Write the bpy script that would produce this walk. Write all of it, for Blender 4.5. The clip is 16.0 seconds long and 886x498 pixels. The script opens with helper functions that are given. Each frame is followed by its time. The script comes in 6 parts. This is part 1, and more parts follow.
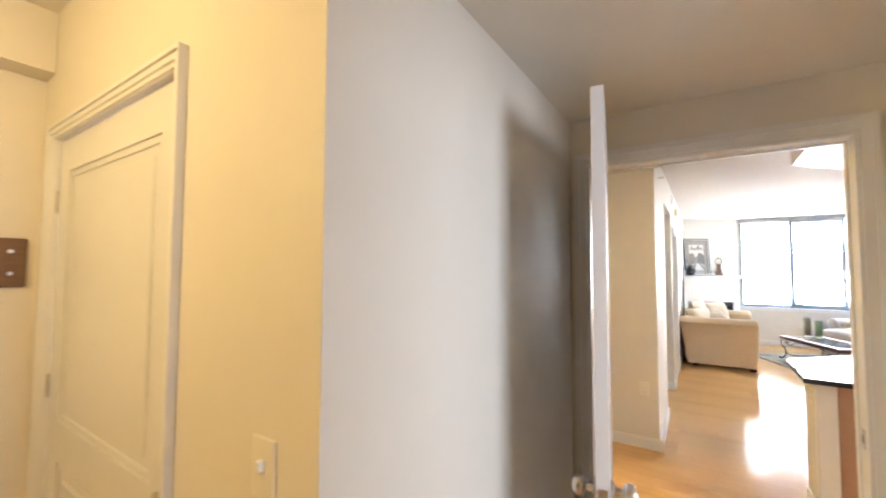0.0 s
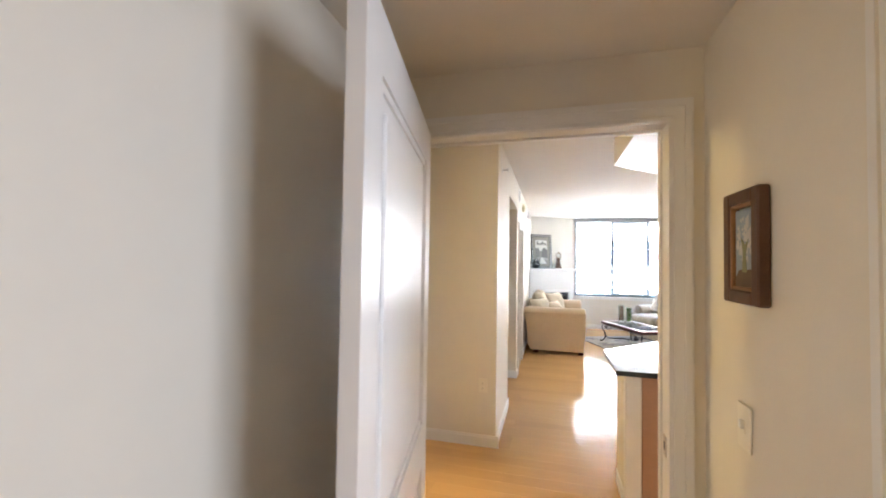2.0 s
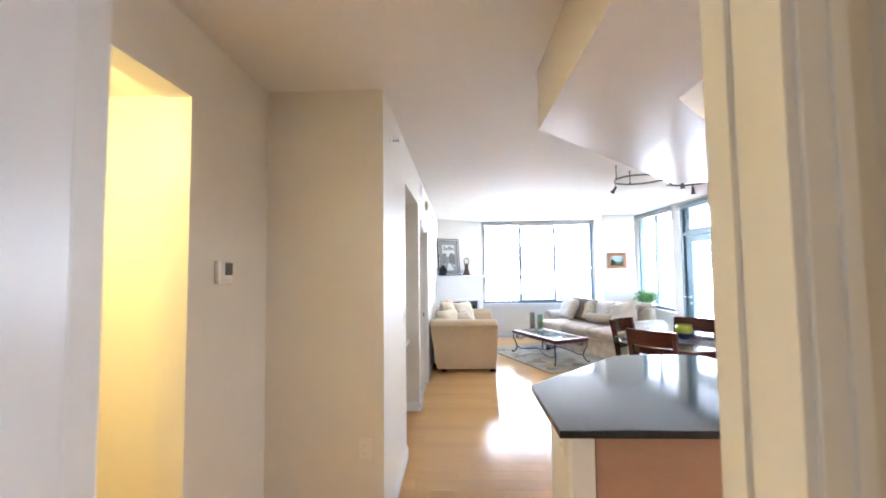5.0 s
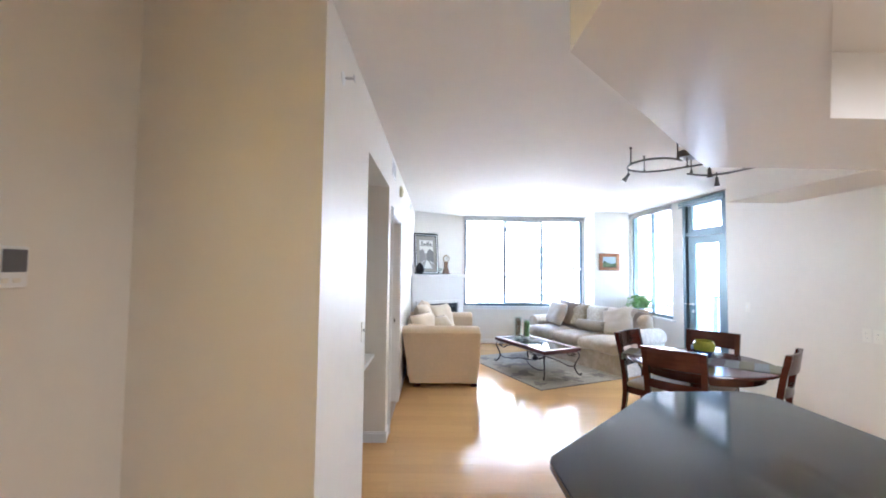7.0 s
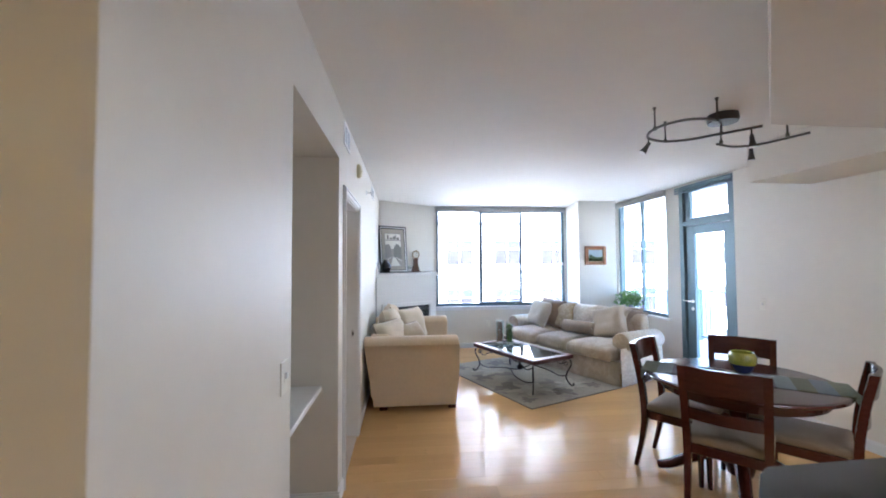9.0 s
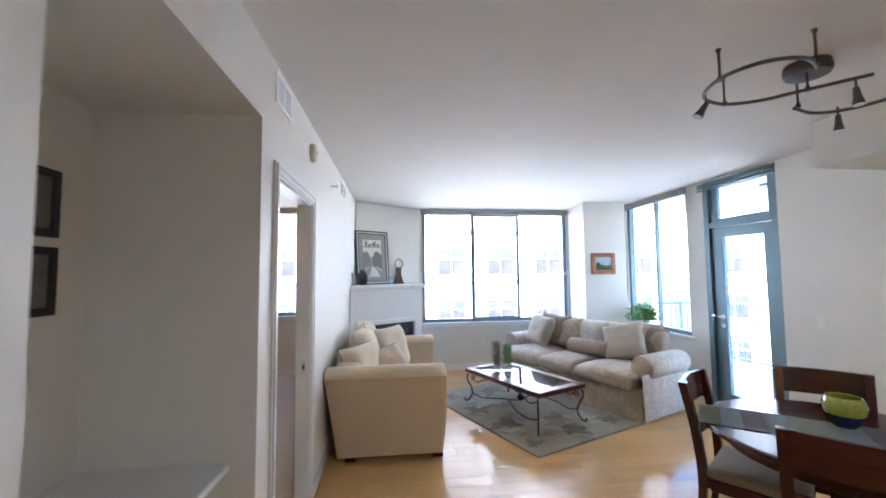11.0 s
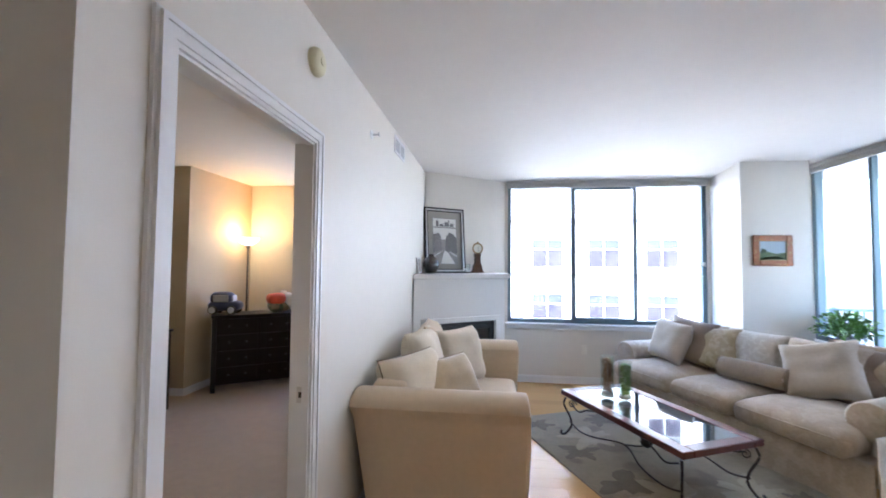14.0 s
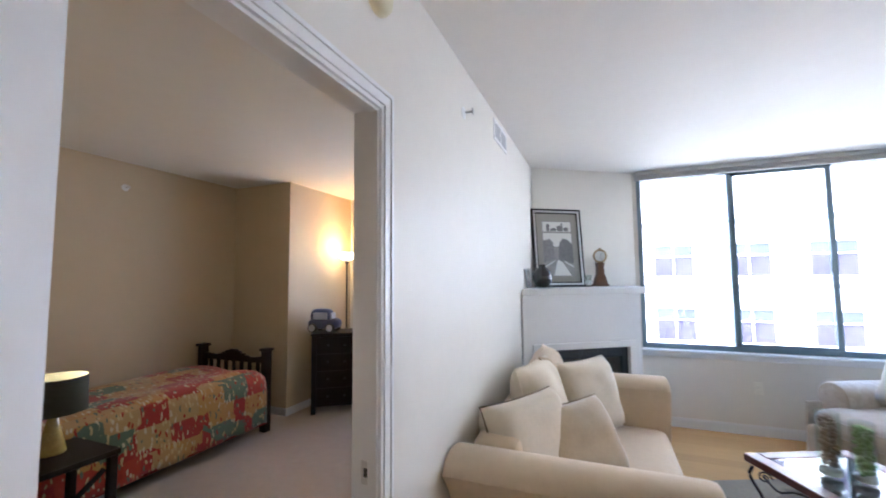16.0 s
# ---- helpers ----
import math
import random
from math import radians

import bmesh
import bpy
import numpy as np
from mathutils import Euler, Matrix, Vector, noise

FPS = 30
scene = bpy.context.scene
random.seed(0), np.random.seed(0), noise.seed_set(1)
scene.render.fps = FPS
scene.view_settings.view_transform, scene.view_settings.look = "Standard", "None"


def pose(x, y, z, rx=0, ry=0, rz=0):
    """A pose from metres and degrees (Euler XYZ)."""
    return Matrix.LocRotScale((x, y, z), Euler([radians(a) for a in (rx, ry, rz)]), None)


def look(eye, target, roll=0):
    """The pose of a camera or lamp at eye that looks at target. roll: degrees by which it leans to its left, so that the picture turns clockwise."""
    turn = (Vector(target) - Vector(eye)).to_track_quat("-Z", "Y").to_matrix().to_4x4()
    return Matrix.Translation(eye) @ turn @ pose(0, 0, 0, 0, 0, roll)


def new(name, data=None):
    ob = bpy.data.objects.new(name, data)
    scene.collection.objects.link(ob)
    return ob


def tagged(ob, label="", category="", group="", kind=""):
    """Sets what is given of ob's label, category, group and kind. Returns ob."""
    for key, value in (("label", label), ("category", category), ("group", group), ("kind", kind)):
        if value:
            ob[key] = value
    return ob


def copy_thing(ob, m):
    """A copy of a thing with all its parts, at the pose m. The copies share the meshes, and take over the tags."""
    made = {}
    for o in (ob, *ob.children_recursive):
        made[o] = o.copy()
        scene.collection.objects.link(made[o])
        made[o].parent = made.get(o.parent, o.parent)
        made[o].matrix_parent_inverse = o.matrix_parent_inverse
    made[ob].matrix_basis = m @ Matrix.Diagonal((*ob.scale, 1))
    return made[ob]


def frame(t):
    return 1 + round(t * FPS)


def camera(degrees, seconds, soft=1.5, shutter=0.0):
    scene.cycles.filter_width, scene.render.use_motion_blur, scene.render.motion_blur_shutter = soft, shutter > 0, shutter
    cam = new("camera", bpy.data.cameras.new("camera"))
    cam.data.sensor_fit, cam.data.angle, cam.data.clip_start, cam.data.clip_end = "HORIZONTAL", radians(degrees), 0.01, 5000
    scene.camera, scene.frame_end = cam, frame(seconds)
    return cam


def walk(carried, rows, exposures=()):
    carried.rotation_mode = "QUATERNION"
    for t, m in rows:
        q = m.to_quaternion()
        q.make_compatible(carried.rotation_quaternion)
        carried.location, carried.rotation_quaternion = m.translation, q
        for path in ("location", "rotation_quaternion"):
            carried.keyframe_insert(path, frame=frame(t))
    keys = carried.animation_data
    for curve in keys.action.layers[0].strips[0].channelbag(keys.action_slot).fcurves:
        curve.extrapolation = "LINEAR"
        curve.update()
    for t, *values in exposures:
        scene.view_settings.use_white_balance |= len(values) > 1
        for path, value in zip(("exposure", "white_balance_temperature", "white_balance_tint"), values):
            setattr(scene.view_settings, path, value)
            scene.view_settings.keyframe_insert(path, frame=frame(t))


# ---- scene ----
cam = camera(96.5, 16.0, soft=1.8, shutter=0.5)
EXPOSURES = [(0, 5.1, 5800, 14), (2, 4.82, 5850, 14), (3, 4.72, 5900, 14), (4.5, 4.88, 5450, 14), (7, 4.68, 5150, 14), (9, 4.02, 5150, 14), (11.5, 3.9, 5150, 14), (14, 3.8, 5200, 16), (16, 3.84, 5250, 16)]
PATH = [
    (0, (0.325, 1.212, 1.532), (-0.771, 2.882, 1.63), 0.2),
    (0.5, (0.356, 1.324, 1.539), (-0.587, 3.086, 1.62), 0.7),
    (1, (0.39, 1.468, 1.545), (-0.396, 3.306, 1.61), 0.9),
    (1.5, (0.412, 1.607, 1.548), (-0.234, 3.499, 1.606), 0.9),
    (2, (0.411, 1.744, 1.542), (-0.11, 3.674, 1.601), 0.9),
    (2.5, (0.401, 1.914, 1.537), (0.013, 3.875, 1.594), 0.6),
    (3, (0.404, 2.08, 1.533), (0.118, 4.058, 1.597), 0.3),
    (3.5, (0.41, 2.256, 1.533), (0.183, 4.242, 1.606), -0.4),
    (4, (0.425, 2.443, 1.526), (0.238, 4.432, 1.61), -0.6),
    (4.5, (0.424, 2.599, 1.512), (0.296, 4.592, 1.62), -0.7),
    (7, (0.422, 3.586, 1.526), (0.453, 5.584, 1.621), 0.7),
    (7.5, (0.425, 3.791, 1.522), (0.477, 5.788, 1.609), 0.8),
    (8, (0.441, 4.023, 1.524), (0.547, 6.019, 1.6), 0.4),
    (8.5, (0.442, 4.242, 1.529), (0.594, 6.235, 1.603), -0.0),
    (9, (0.419, 4.478, 1.546), (0.611, 6.468, 1.62), -0.3),
    (11.5, (0.65, 5.524, 1.542), (0.881, 7.506, 1.673), -0.6),
    (12, (0.711, 5.732, 1.539), (0.884, 7.721, 1.663), -0.2),
    (12.5, (0.747, 5.919, 1.517), (0.837, 7.914, 1.633), 0.5),
    (13, (0.763, 6.108, 1.497), (0.744, 8.105, 1.6), 0.8),
    (13.5, (0.763, 6.302, 1.504), (0.634, 8.296, 1.588), 1.0),
    (14, (0.78, 6.473, 1.492), (0.536, 8.456, 1.574), 0.5),
    (14.5, (0.767, 6.646, 1.49), (0.421, 8.614, 1.58), 0.0),
    (15, (0.723, 6.811, 1.493), (0.262, 8.754, 1.599), -0.5),
    (15.5, (0.684, 6.946, 1.489), (0.089, 8.85, 1.622), -0.7),
    (16, (0.627, 7.09, 1.498), (-0.117, 8.941, 1.644), -0.5),
]
walk(cam, [(t, look(eye, target, roll)) for t, eye, target, roll in PATH], EXPOSURES)

# ---- sky, sun and lamps ----
world = bpy.data.worlds.new("sky")
scene.world = world
world.use_nodes = True
wn = world.node_tree.nodes
sky = wn.new("ShaderNodeTexSky")
sky.sky_type = "NISHITA"
sky.sun_disc = False
sky.sun_elevation, sky.sun_rotation = radians(48), radians(205)
sky.air_density, sky.dust_density = 1.0, 1.5
world.node_tree.links.new(sky.outputs[0], wn["Background"].inputs[0])
wn["Background"].inputs[1].default_value = 0.15


def lamp(name, kind, energy, colour, m, **more):
    data = bpy.data.lights.new(name, kind)
    data.energy, data.color = energy, colour
    for key, value in more.items():
        if key == "size":
            data.size = value
        elif key == "size_y":
            data.shape = "RECTANGLE"
            data.size_y = value
        elif key == "radius":
            data.shadow_soft_size = value
        elif key == "angle":
            data.angle = value
    ob = new(name, data)
    ob.matrix_world = m
    return ob


SUN_FROM = Vector((-0.38, -0.80, 0)).normalized() * math.cos(radians(48)) + Vector((0, 0, math.sin(radians(48))))
lamp("sun", "SUN", 4.6, (1.0, 0.95, 0.88), look((0, 0, 30), Vector((0, 0, 30)) - SUN_FROM), angle=radians(0.5))
# daylight of the room across the entrance hall, through its window
lamp("side_room_window_light", "AREA", 2.8, (0.86, 0.93, 1.0), look((3.3, 1.35, 1.5), (0.0, 2.0, 1.4)), size=1.3, size_y=1.4)
# lamp in the raised kitchen ceiling
lamp("kitchen_light", "AREA", 1.9, (1.0, 0.93, 0.84), look((2.75, 4.25, 2.52), (2.75, 4.25, 0)), size=0.9, size_y=0.5)
# warm bulbs
lamp("vestibule_bulb", "POINT", 1.4, (1.0, 0.70, 0.28), pose(-0.95, 0.55, 2.1), radius=0.08)
lamp("bath_bulb", "POINT", 2.1, (1.0, 0.72, 0.25), pose(-1.5, 3.9, 2.2), radius=0.08)
lamp("torchiere_bulb", "POINT", 0.8, (1.0, 0.60, 0.22), pose(-2.46, 11.36, 1.86), radius=0.06)
lamp("bedside_bulb", "POINT", 0.5, (1.0, 0.72, 0.36), pose(-2.2, 8.42, 0.97), radius=0.03)

# ---- materials ----


def material(name, colour, rough=0.6, metal=0.0, vary=0.06, scale=6.0, bump=0.0, bump_scale=80.0, spec=0.5, coat=0.0, island=False, grain=None, second=None, second_scale=1.5, second_amount=0.5, sheen=0.0):
    """A procedural surface: two scales of tone, fine relief, and if wanted stretched grain or a second colour in patches."""
    m = bpy.data.materials.new(name)
    m.use_nodes = True
    t = m.node_tree
    n, link = t.nodes, t.links.new
    b = n["Principled BSDF"]
    co = n.new("ShaderNodeTexCoord")
    mp = n.new("ShaderNodeMapping")
    link(co.outputs["Object"], mp.inputs[0])
    if grain:
        mp.inputs["Scale"].default_value = grain
    big = n.new("ShaderNodeTexNoise")
    big.inputs["Scale"].default_value, big.inputs["Detail"].default_value = scale, 4
    link(mp.outputs[0], big.inputs["Vector"])
    fine = n.new("ShaderNodeTexNoise")
    fine.inputs["Scale"].default_value, fine.inputs["Detail"].default_value = scale * 9, 3
    link(mp.outputs[0], fine.inputs["Vector"])
    add = n.new("ShaderNodeMath")
    add.operation = "ADD"
    link(big.outputs[0], add.inputs[0])
    link(fine.outputs[0], add.inputs[1])
    if island:
        info = n.new("ShaderNodeObjectInfo")
        more = n.new("ShaderNodeMath")
        more.operation = "ADD"
        link(add.outputs[0], more.inputs[0])
        link(info.outputs["Random"], more.inputs[1])
        add = more
    rng = n.new("ShaderNodeMapRange")
    rng.inputs[1].default_value, rng.inputs[2].default_value = 0.6, 1.4 if not island else 2.4
    rng.inputs[3].default_value, rng.inputs[4].default_value = 1 - vary, 1 + vary
    link(add.outputs[0], rng.inputs[0])
    mul = n.new("ShaderNodeVectorMath")
    mul.operation = "SCALE"
    mul.inputs[0].default_value = colour
    if second:
        patch = n.new("ShaderNodeTexNoise")
        patch.inputs["Scale"].default_value, patch.inputs["Detail"].default_value = second_scale, 2
        link(mp.outputs[0], patch.inputs["Vector"])
        step = n.new("ShaderNodeMapRange")
        step.inputs[1].default_value, step.inputs[2].default_value = 1 - second_amount, 1.06 - second_amount
        link(patch.outputs[0], step.inputs[0])
        mix = n.new("ShaderNodeMix")
        mix.data_type = "RGBA"
        mix.inputs[6].default_value, mix.inputs[7].default_value = (*colour, 1), (*second, 1)
        link(step.outputs[0], mix.inputs[0])
        link(mix.outputs[2], mul.inputs[0])
    link(rng.outputs[0], mul.inputs["Scale"])
    link(mul.outputs[0], b.inputs["Base Color"])
    b.inputs["Roughness"].default_value, b.inputs["Metallic"].default_value = rough, metal
    b.inputs["Specular IOR Level"].default_value, b.inputs["Coat Weight"].default_value = spec, coat
    b.inputs["Coat Roughness"].default_value = 0.08
    b.inputs["Sheen Weight"].default_value = sheen
    if bump:
        tex = n.new("ShaderNodeTexNoise")
        tex.inputs["Scale"].default_value, tex.inputs["Detail"].default_value = bump_scale, 3
        link(mp.outputs[0], tex.inputs["Vector"])
        rel = n.new("ShaderNodeBump")
        rel.inputs["Strength"].default_value, rel.inputs["Distance"].default_value = bump, 0.004
        link(tex.outputs[0], rel.inputs["Height"])
        link(rel.outputs[0], b.inputs["Normal"])
    return m


def glow(name, colour, strength):
    m = bpy.data.materials.new(name)
    m.use_nodes = True
    b = m.node_tree.nodes["Principled BSDF"]
    b.inputs["Base Color"].default_value = (*colour, 1)
    b.inputs["Emission Color"].default_value, b.inputs["Emission Strength"].default_value = (*colour, 1), strength
    return m


def clear_glass(name, tint=(1, 1, 1), rough=0.0):
    m = bpy.data.materials.new(name)
    m.use_nodes = True
    b = m.node_tree.nodes["Principled BSDF"]
    b.inputs["Base Color"].default_value = (*tint, 1)
    b.inputs["Transmission Weight"].default_value, b.inputs["Roughness"].default_value = 1.0, rough
    b.inputs["IOR"].default_value = 1.45
    return m


PAINT = material("wall_paint", (0.73, 0.685, 0.60), 0.5, vary=0.02, scale=1.2, bump=0.06, bump_scale=160)
BEDPAINT = material("tan_wall_paint", (0.55, 0.45, 0.305), 0.6, vary=0.02, scale=1.2, bump=0.06, bump_scale=160)
SATIN = material("satin_paint", (0.70, 0.655, 0.585), 0.27, vary=0.02, scale=1.2, bump=0.05, bump_scale=40)
CEIL = material("ceiling_paint", (0.74, 0.705, 0.65), 0.75, vary=0.02, scale=1.0, bump=0.08, bump_scale=120)
TRIM = material("trim_paint", (0.77, 0.76, 0.74), 0.32, vary=0.02, scale=3.0)
DOOR = material("door_paint", (0.73, 0.72, 0.71), 0.28, vary=0.02, scale=2.0, bump=0.03, bump_scale=30)
MAPLE = material("maple_floor", (0.62, 0.375, 0.15), 0.13, vary=0.10, scale=3.0, island=True, grain=(1, 8, 1), spec=0.2, bump=0.02, bump_scale=60)
GAP = material("floor_joint", (0.42, 0.26, 0.10), 0.7)
CARPET = material("carpet", (0.44, 0.355, 0.27), 0.95, vary=0.10, scale=12, bump=0.5, bump_scale=400, sheen=0.3)
TEAL = material("window_aluminium", (0.16, 0.225, 0.255), 0.4, metal=0.2, vary=0.06, scale=8)
CHROME = material("brushed_metal", (0.62, 0.60, 0.57), 0.28, metal=1.0, vary=0.05, scale=20)
DARKMETAL = material("bronze_iron", (0.055, 0.042, 0.035), 0.42, metal=0.7, vary=0.2, scale=30, bump=0.1)
TRACK = material("dark_nickel", (0.13, 0.12, 0.11), 0.35, metal=0.9, vary=0.1, scale=20)
BLACK = material("black_steel", (0.018, 0.018, 0.02), 0.45, vary=0.15, scale=10)
GRANITE = material("black_granite", (0.022, 0.023, 0.024), 0.09, vary=0.5, scale=120, spec=0.38)
PLASTIC = material("ivory_plastic", (0.78, 0.74, 0.64), 0.4, vary=0.02)
WHITEPLASTIC = material("white_plastic", (0.80, 0.80, 0.78), 0.4, vary=0.02)
GREY = material("grey_plastic", (0.13, 0.13, 0.14), 0.3, vary=0.05)


def thin_glass(name, gloss=0.05, tint=(1, 1, 1)):
    """Thin sheet glass: light goes straight through, with a weak mirror on it."""
    m = bpy.data.materials.new(name)
    m.use_nodes = True
    t = m.node_tree
    t.nodes.remove(t.nodes["Principled BSDF"])
    a, b, mix = t.nodes.new("ShaderNodeBsdfTransparent"), t.nodes.new("ShaderNodeBsdfGlossy"), t.nodes.new("ShaderNodeMixShader")
    a.inputs[0].default_value = (*tint, 1)
    b.inputs["Roughness"].default_value = 0.02
    mix.inputs[0].default_value = gloss
    t.links.new(a.outputs[0], mix.inputs[1])
    t.links.new(b.outputs[0], mix.inputs[2])
    t.links.new(mix.outputs[0], t.nodes["Material Output"].inputs[0])
    return m


GLASS = thin_glass("window_glass", 0.05, (0.95, 0.97, 0.97))
CLEAR = thin_glass("clear_glass", 0.10, (0.93, 0.96, 0.95))
SLAT = material("vent_slats", (0.42, 0.42, 0.41), 0.5, vary=0.05, scale=10)

# ---- building blocks ----


def box(bm, x0, x1, y0, y1, z0, z1, m=None, bevel=0.0, seg=1):
    """Add one box, bevelled if wanted, to a bmesh."""
    made = bmesh.ops.create_cube(bm, size=1.0)["verts"]
    bmesh.ops.transform(bm, verts=made, matrix=Matrix.Translation(((x0 + x1) / 2, (y0 + y1) / 2, (z0 + z1) / 2)) @ Matrix.Diagonal((x1 - x0, y1 - y0, z1 - z0, 1)))
    if bevel:
        edges = list({e for v in made for e in v.link_edges})
        made = [v for v in bmesh.ops.bevel(bm, geom=edges, offset=bevel, segments=seg, profile=0.5, affect="EDGES")["verts"]]
    if m is not None:
        bmesh.ops.transform(bm, verts=list({v for v in made if v.is_valid}), matrix=m)
    return made


def rod(bm, a, b, r0, r1=None, seg=12):
    """Add a tapered round rod from a to b."""
    a, b = Vector(a), Vector(b)
    d = b - a
    made = bmesh.ops.create_cone(bm, cap_ends=True, segments=seg, radius1=r0, radius2=r0 if r1 is None else r1, depth=d.length)["verts"]
    bmesh.ops.transform(bm, verts=made, matrix=Matrix.Translation((a + b) / 2) @ d.to_track_quat("Z", "Y").to_matrix().to_4x4())
    return made


def lathe(bm, profile, seg=24, m=None):
    """Turn a profile of (radius, height) about the z axis."""
    rings = []
    for r, z in profile:
        rings.append([bm.verts.new((max(r, 0.0005) * math.cos(2 * math.pi * i / seg), max(r, 0.0005) * math.sin(2 * math.pi * i / seg), z)) for i in range(seg)])
    for lo, hi in zip(rings, rings[1:]):
        for i in range(seg):
            bm.faces.new((lo[i], lo[(i + 1) % seg], hi[(i + 1) % seg], hi[i]))
    bm.faces.new(reversed(rings[0]))
    bm.faces.new(rings[-1])
    if m is not None:
        bmesh.ops.transform(bm, verts=[v for ring in rings for v in ring], matrix=m)
    return rings


def prism(bm, outline, z0, z1):
    """Raise a flat outline of (x, y), given anticlockwise, from z0 to z1."""
    lo = [bm.verts.new((x, y, z0)) for x, y in outline]
    hi = [bm.verts.new((x, y, z1)) for x, y in outline]
    n = len(lo)
    for i in range(n):
        bm.faces.new((lo[i], lo[(i + 1) % n], hi[(i + 1) % n], hi[i]))
    bm.faces.new(list(reversed(lo)))
    bm.faces.new(hi)
    return lo + hi


def tube(bm, points, r, seg=8, closed=False):
    """Sweep a round section along points."""
    pts = [Vector(p) for p in points]
    rings = []
    for i, p in enumerate(pts):
        d = (pts[min(i + 1, len(pts) - 1)] - pts[max(i - 1, 0)]).normalized()
        side = d.cross(Vector((0, 0, 1)))
        side = side.normalized() if side.length > 1e-4 else Vector((1, 0, 0))
        up = side.cross(d)
        rr = r[i] if isinstance(r, (list, tuple)) else r
        rings.append([bm.verts.new(p + (side * math.cos(2 * math.pi * k / seg) + up * math.sin(2 * math.pi * k / seg)) * rr) for k in range(seg)])
    for lo, hi in zip(rings, rings[1:]):
        for k in range(seg):
            bm.faces.new((lo[k], lo[(k + 1) % seg], hi[(k + 1) % seg], hi[k]))
    bm.faces.new(rings[0])
    bm.faces.new(list(reversed(rings[-1])))


def smooth_line(points, n=10):
    """A smooth line through points."""
    p = [Vector(q) for q in points]
    p = [2 * p[0] - p[1]] + p + [2 * p[-1] - p[-2]]
    out = []
    for i in range(1, len(p) - 2):
        for k in range(n):
            t = k / n
            out.append(0.5 * (2 * p[i] + (p[i + 1] - p[i - 1]) * t + (2 * p[i - 1] - 5 * p[i] + 4 * p[i + 1] - p[i + 2]) * t * t + (3 * p[i] - p[i - 1] - 3 * p[i + 1] + p[i + 2]) * t ** 3))
    return out + [p[-2]]


def part(name, bm, mat, parent=None, label="", soft=False, at=None):
    """Link a bmesh as one mesh object, under a thing or part if one is given."""
    bmesh.ops.recalc_face_normals(bm, faces=bm.faces)
    me = bpy.data.meshes.new(name)
    bm.to_mesh(me)
    bm.free()
    me.materials.append(mat)
    if soft:
        me.polygons.foreach_set("use_smooth", [True] * len(me.polygons))
        me.set_sharp_from_angle(angle=math.radians(42))
    ob = new(name, me)
    if parent is not None:
        ob.parent = parent
    if at is not None:
        ob.matrix_basis = at
    if label:
        ob["label"] = label
    return ob


def thing(name, label, category, m, group="", kind=""):
    """An empty at the base of a thing, to hold its parts."""
    ob = new(name)
    ob.empty_display_size = 0.1
    ob.matrix_basis = m
    return tagged(ob, label, category, group, kind)


def boxpart(name, mat, parent, x0, x1, y0, y1, z0, z1, bevel=0.0, seg=1, label="", m=None, soft=False):
    bm = bmesh.new()
    box(bm, x0, x1, y0, y1, z0, z1, m, bevel, seg)
    return part(name, bm, mat, parent, label, soft)


def structure(name, bm, mat, label, category):
    return tagged(part(name, bm, mat), label, category, kind="structure")


def wall(name, axis, pos0, pos1, a0, a1, z0, z1, label, holes=(), mat=None):
    """A wall along x (axis "x") or y, from pos0 to pos1 in thickness, with holes (a0, a1, z0, z1) through it."""
    bm = bmesh.new()

    def add(b0, b1, c0, c1):
        if b1 - b0 > 1e-4 and c1 - c0 > 1e-4:
            if axis == "x":
                box(bm, b0, b1, pos0, pos1, c0, c1)
            else:
                box(bm, pos0, pos1, b0, b1, c0, c1)
    at = a0
    for h0, h1, hz0, hz1 in sorted(holes):
        add(at, h0, z0, z1)
        add(h0, h1, z0, hz0)
        add(h0, h1, hz1, z1)
        at = h1
    add(at, a1, z0, z1)
    bmesh.ops.remove_doubles(bm, verts=bm.verts, dist=1e-5)
    return structure(name, bm, mat or PAINT, label, "wall")

# ---- the shell ----
H, HALL = 2.60, 2.28
LEFT, RIGHT, FAR = -0.012, 4.20, 11.73
bm = bmesh.new()
box(bm, -3.6, 4.35, -1.4, 11.88, -0.25, -0.019)
structure("floor", bm, GAP, "dark subfloor under the wooden floor", "floor")
bm = bmesh.new()
box(bm, -3.6, 4.35, 3.32, 11.88, H, H + 0.2)
structure("ceiling", bm, CEIL, "plain white painted flat ceiling", "ceiling")
bm = bmesh.new()
box(bm, -0.35, 4.35, -1.4, 3.32, HALL, H + 0.2)
structure("ceiling_hall", bm, PAINT, "lower painted ceiling of the entrance hall", "ceiling")
bm = bmesh.new()
box(bm, -2.9, -0.352, -1.52, 1.79, H, H + 0.2)
structure("ceiling_vestibule", bm, PAINT, "painted ceiling of the warm-lit vestibule", "ceiling")
bm = bmesh.new()
box(bm, -2.8, -1.92, -1.4, 1.673, 2.342, H - 0.002)
structure("soffit_vestibule", bm, PAINT, "cream painted bulkhead over the vestibule end", "soffit")
bm = bmesh.new()
box(bm, -3.46, -0.013, 7.2, 11.73, -0.015, 0.012)
structure("floor_bedroom", bm, CARPET, "beige wall-to-wall carpet in the bedroom", "carpet")

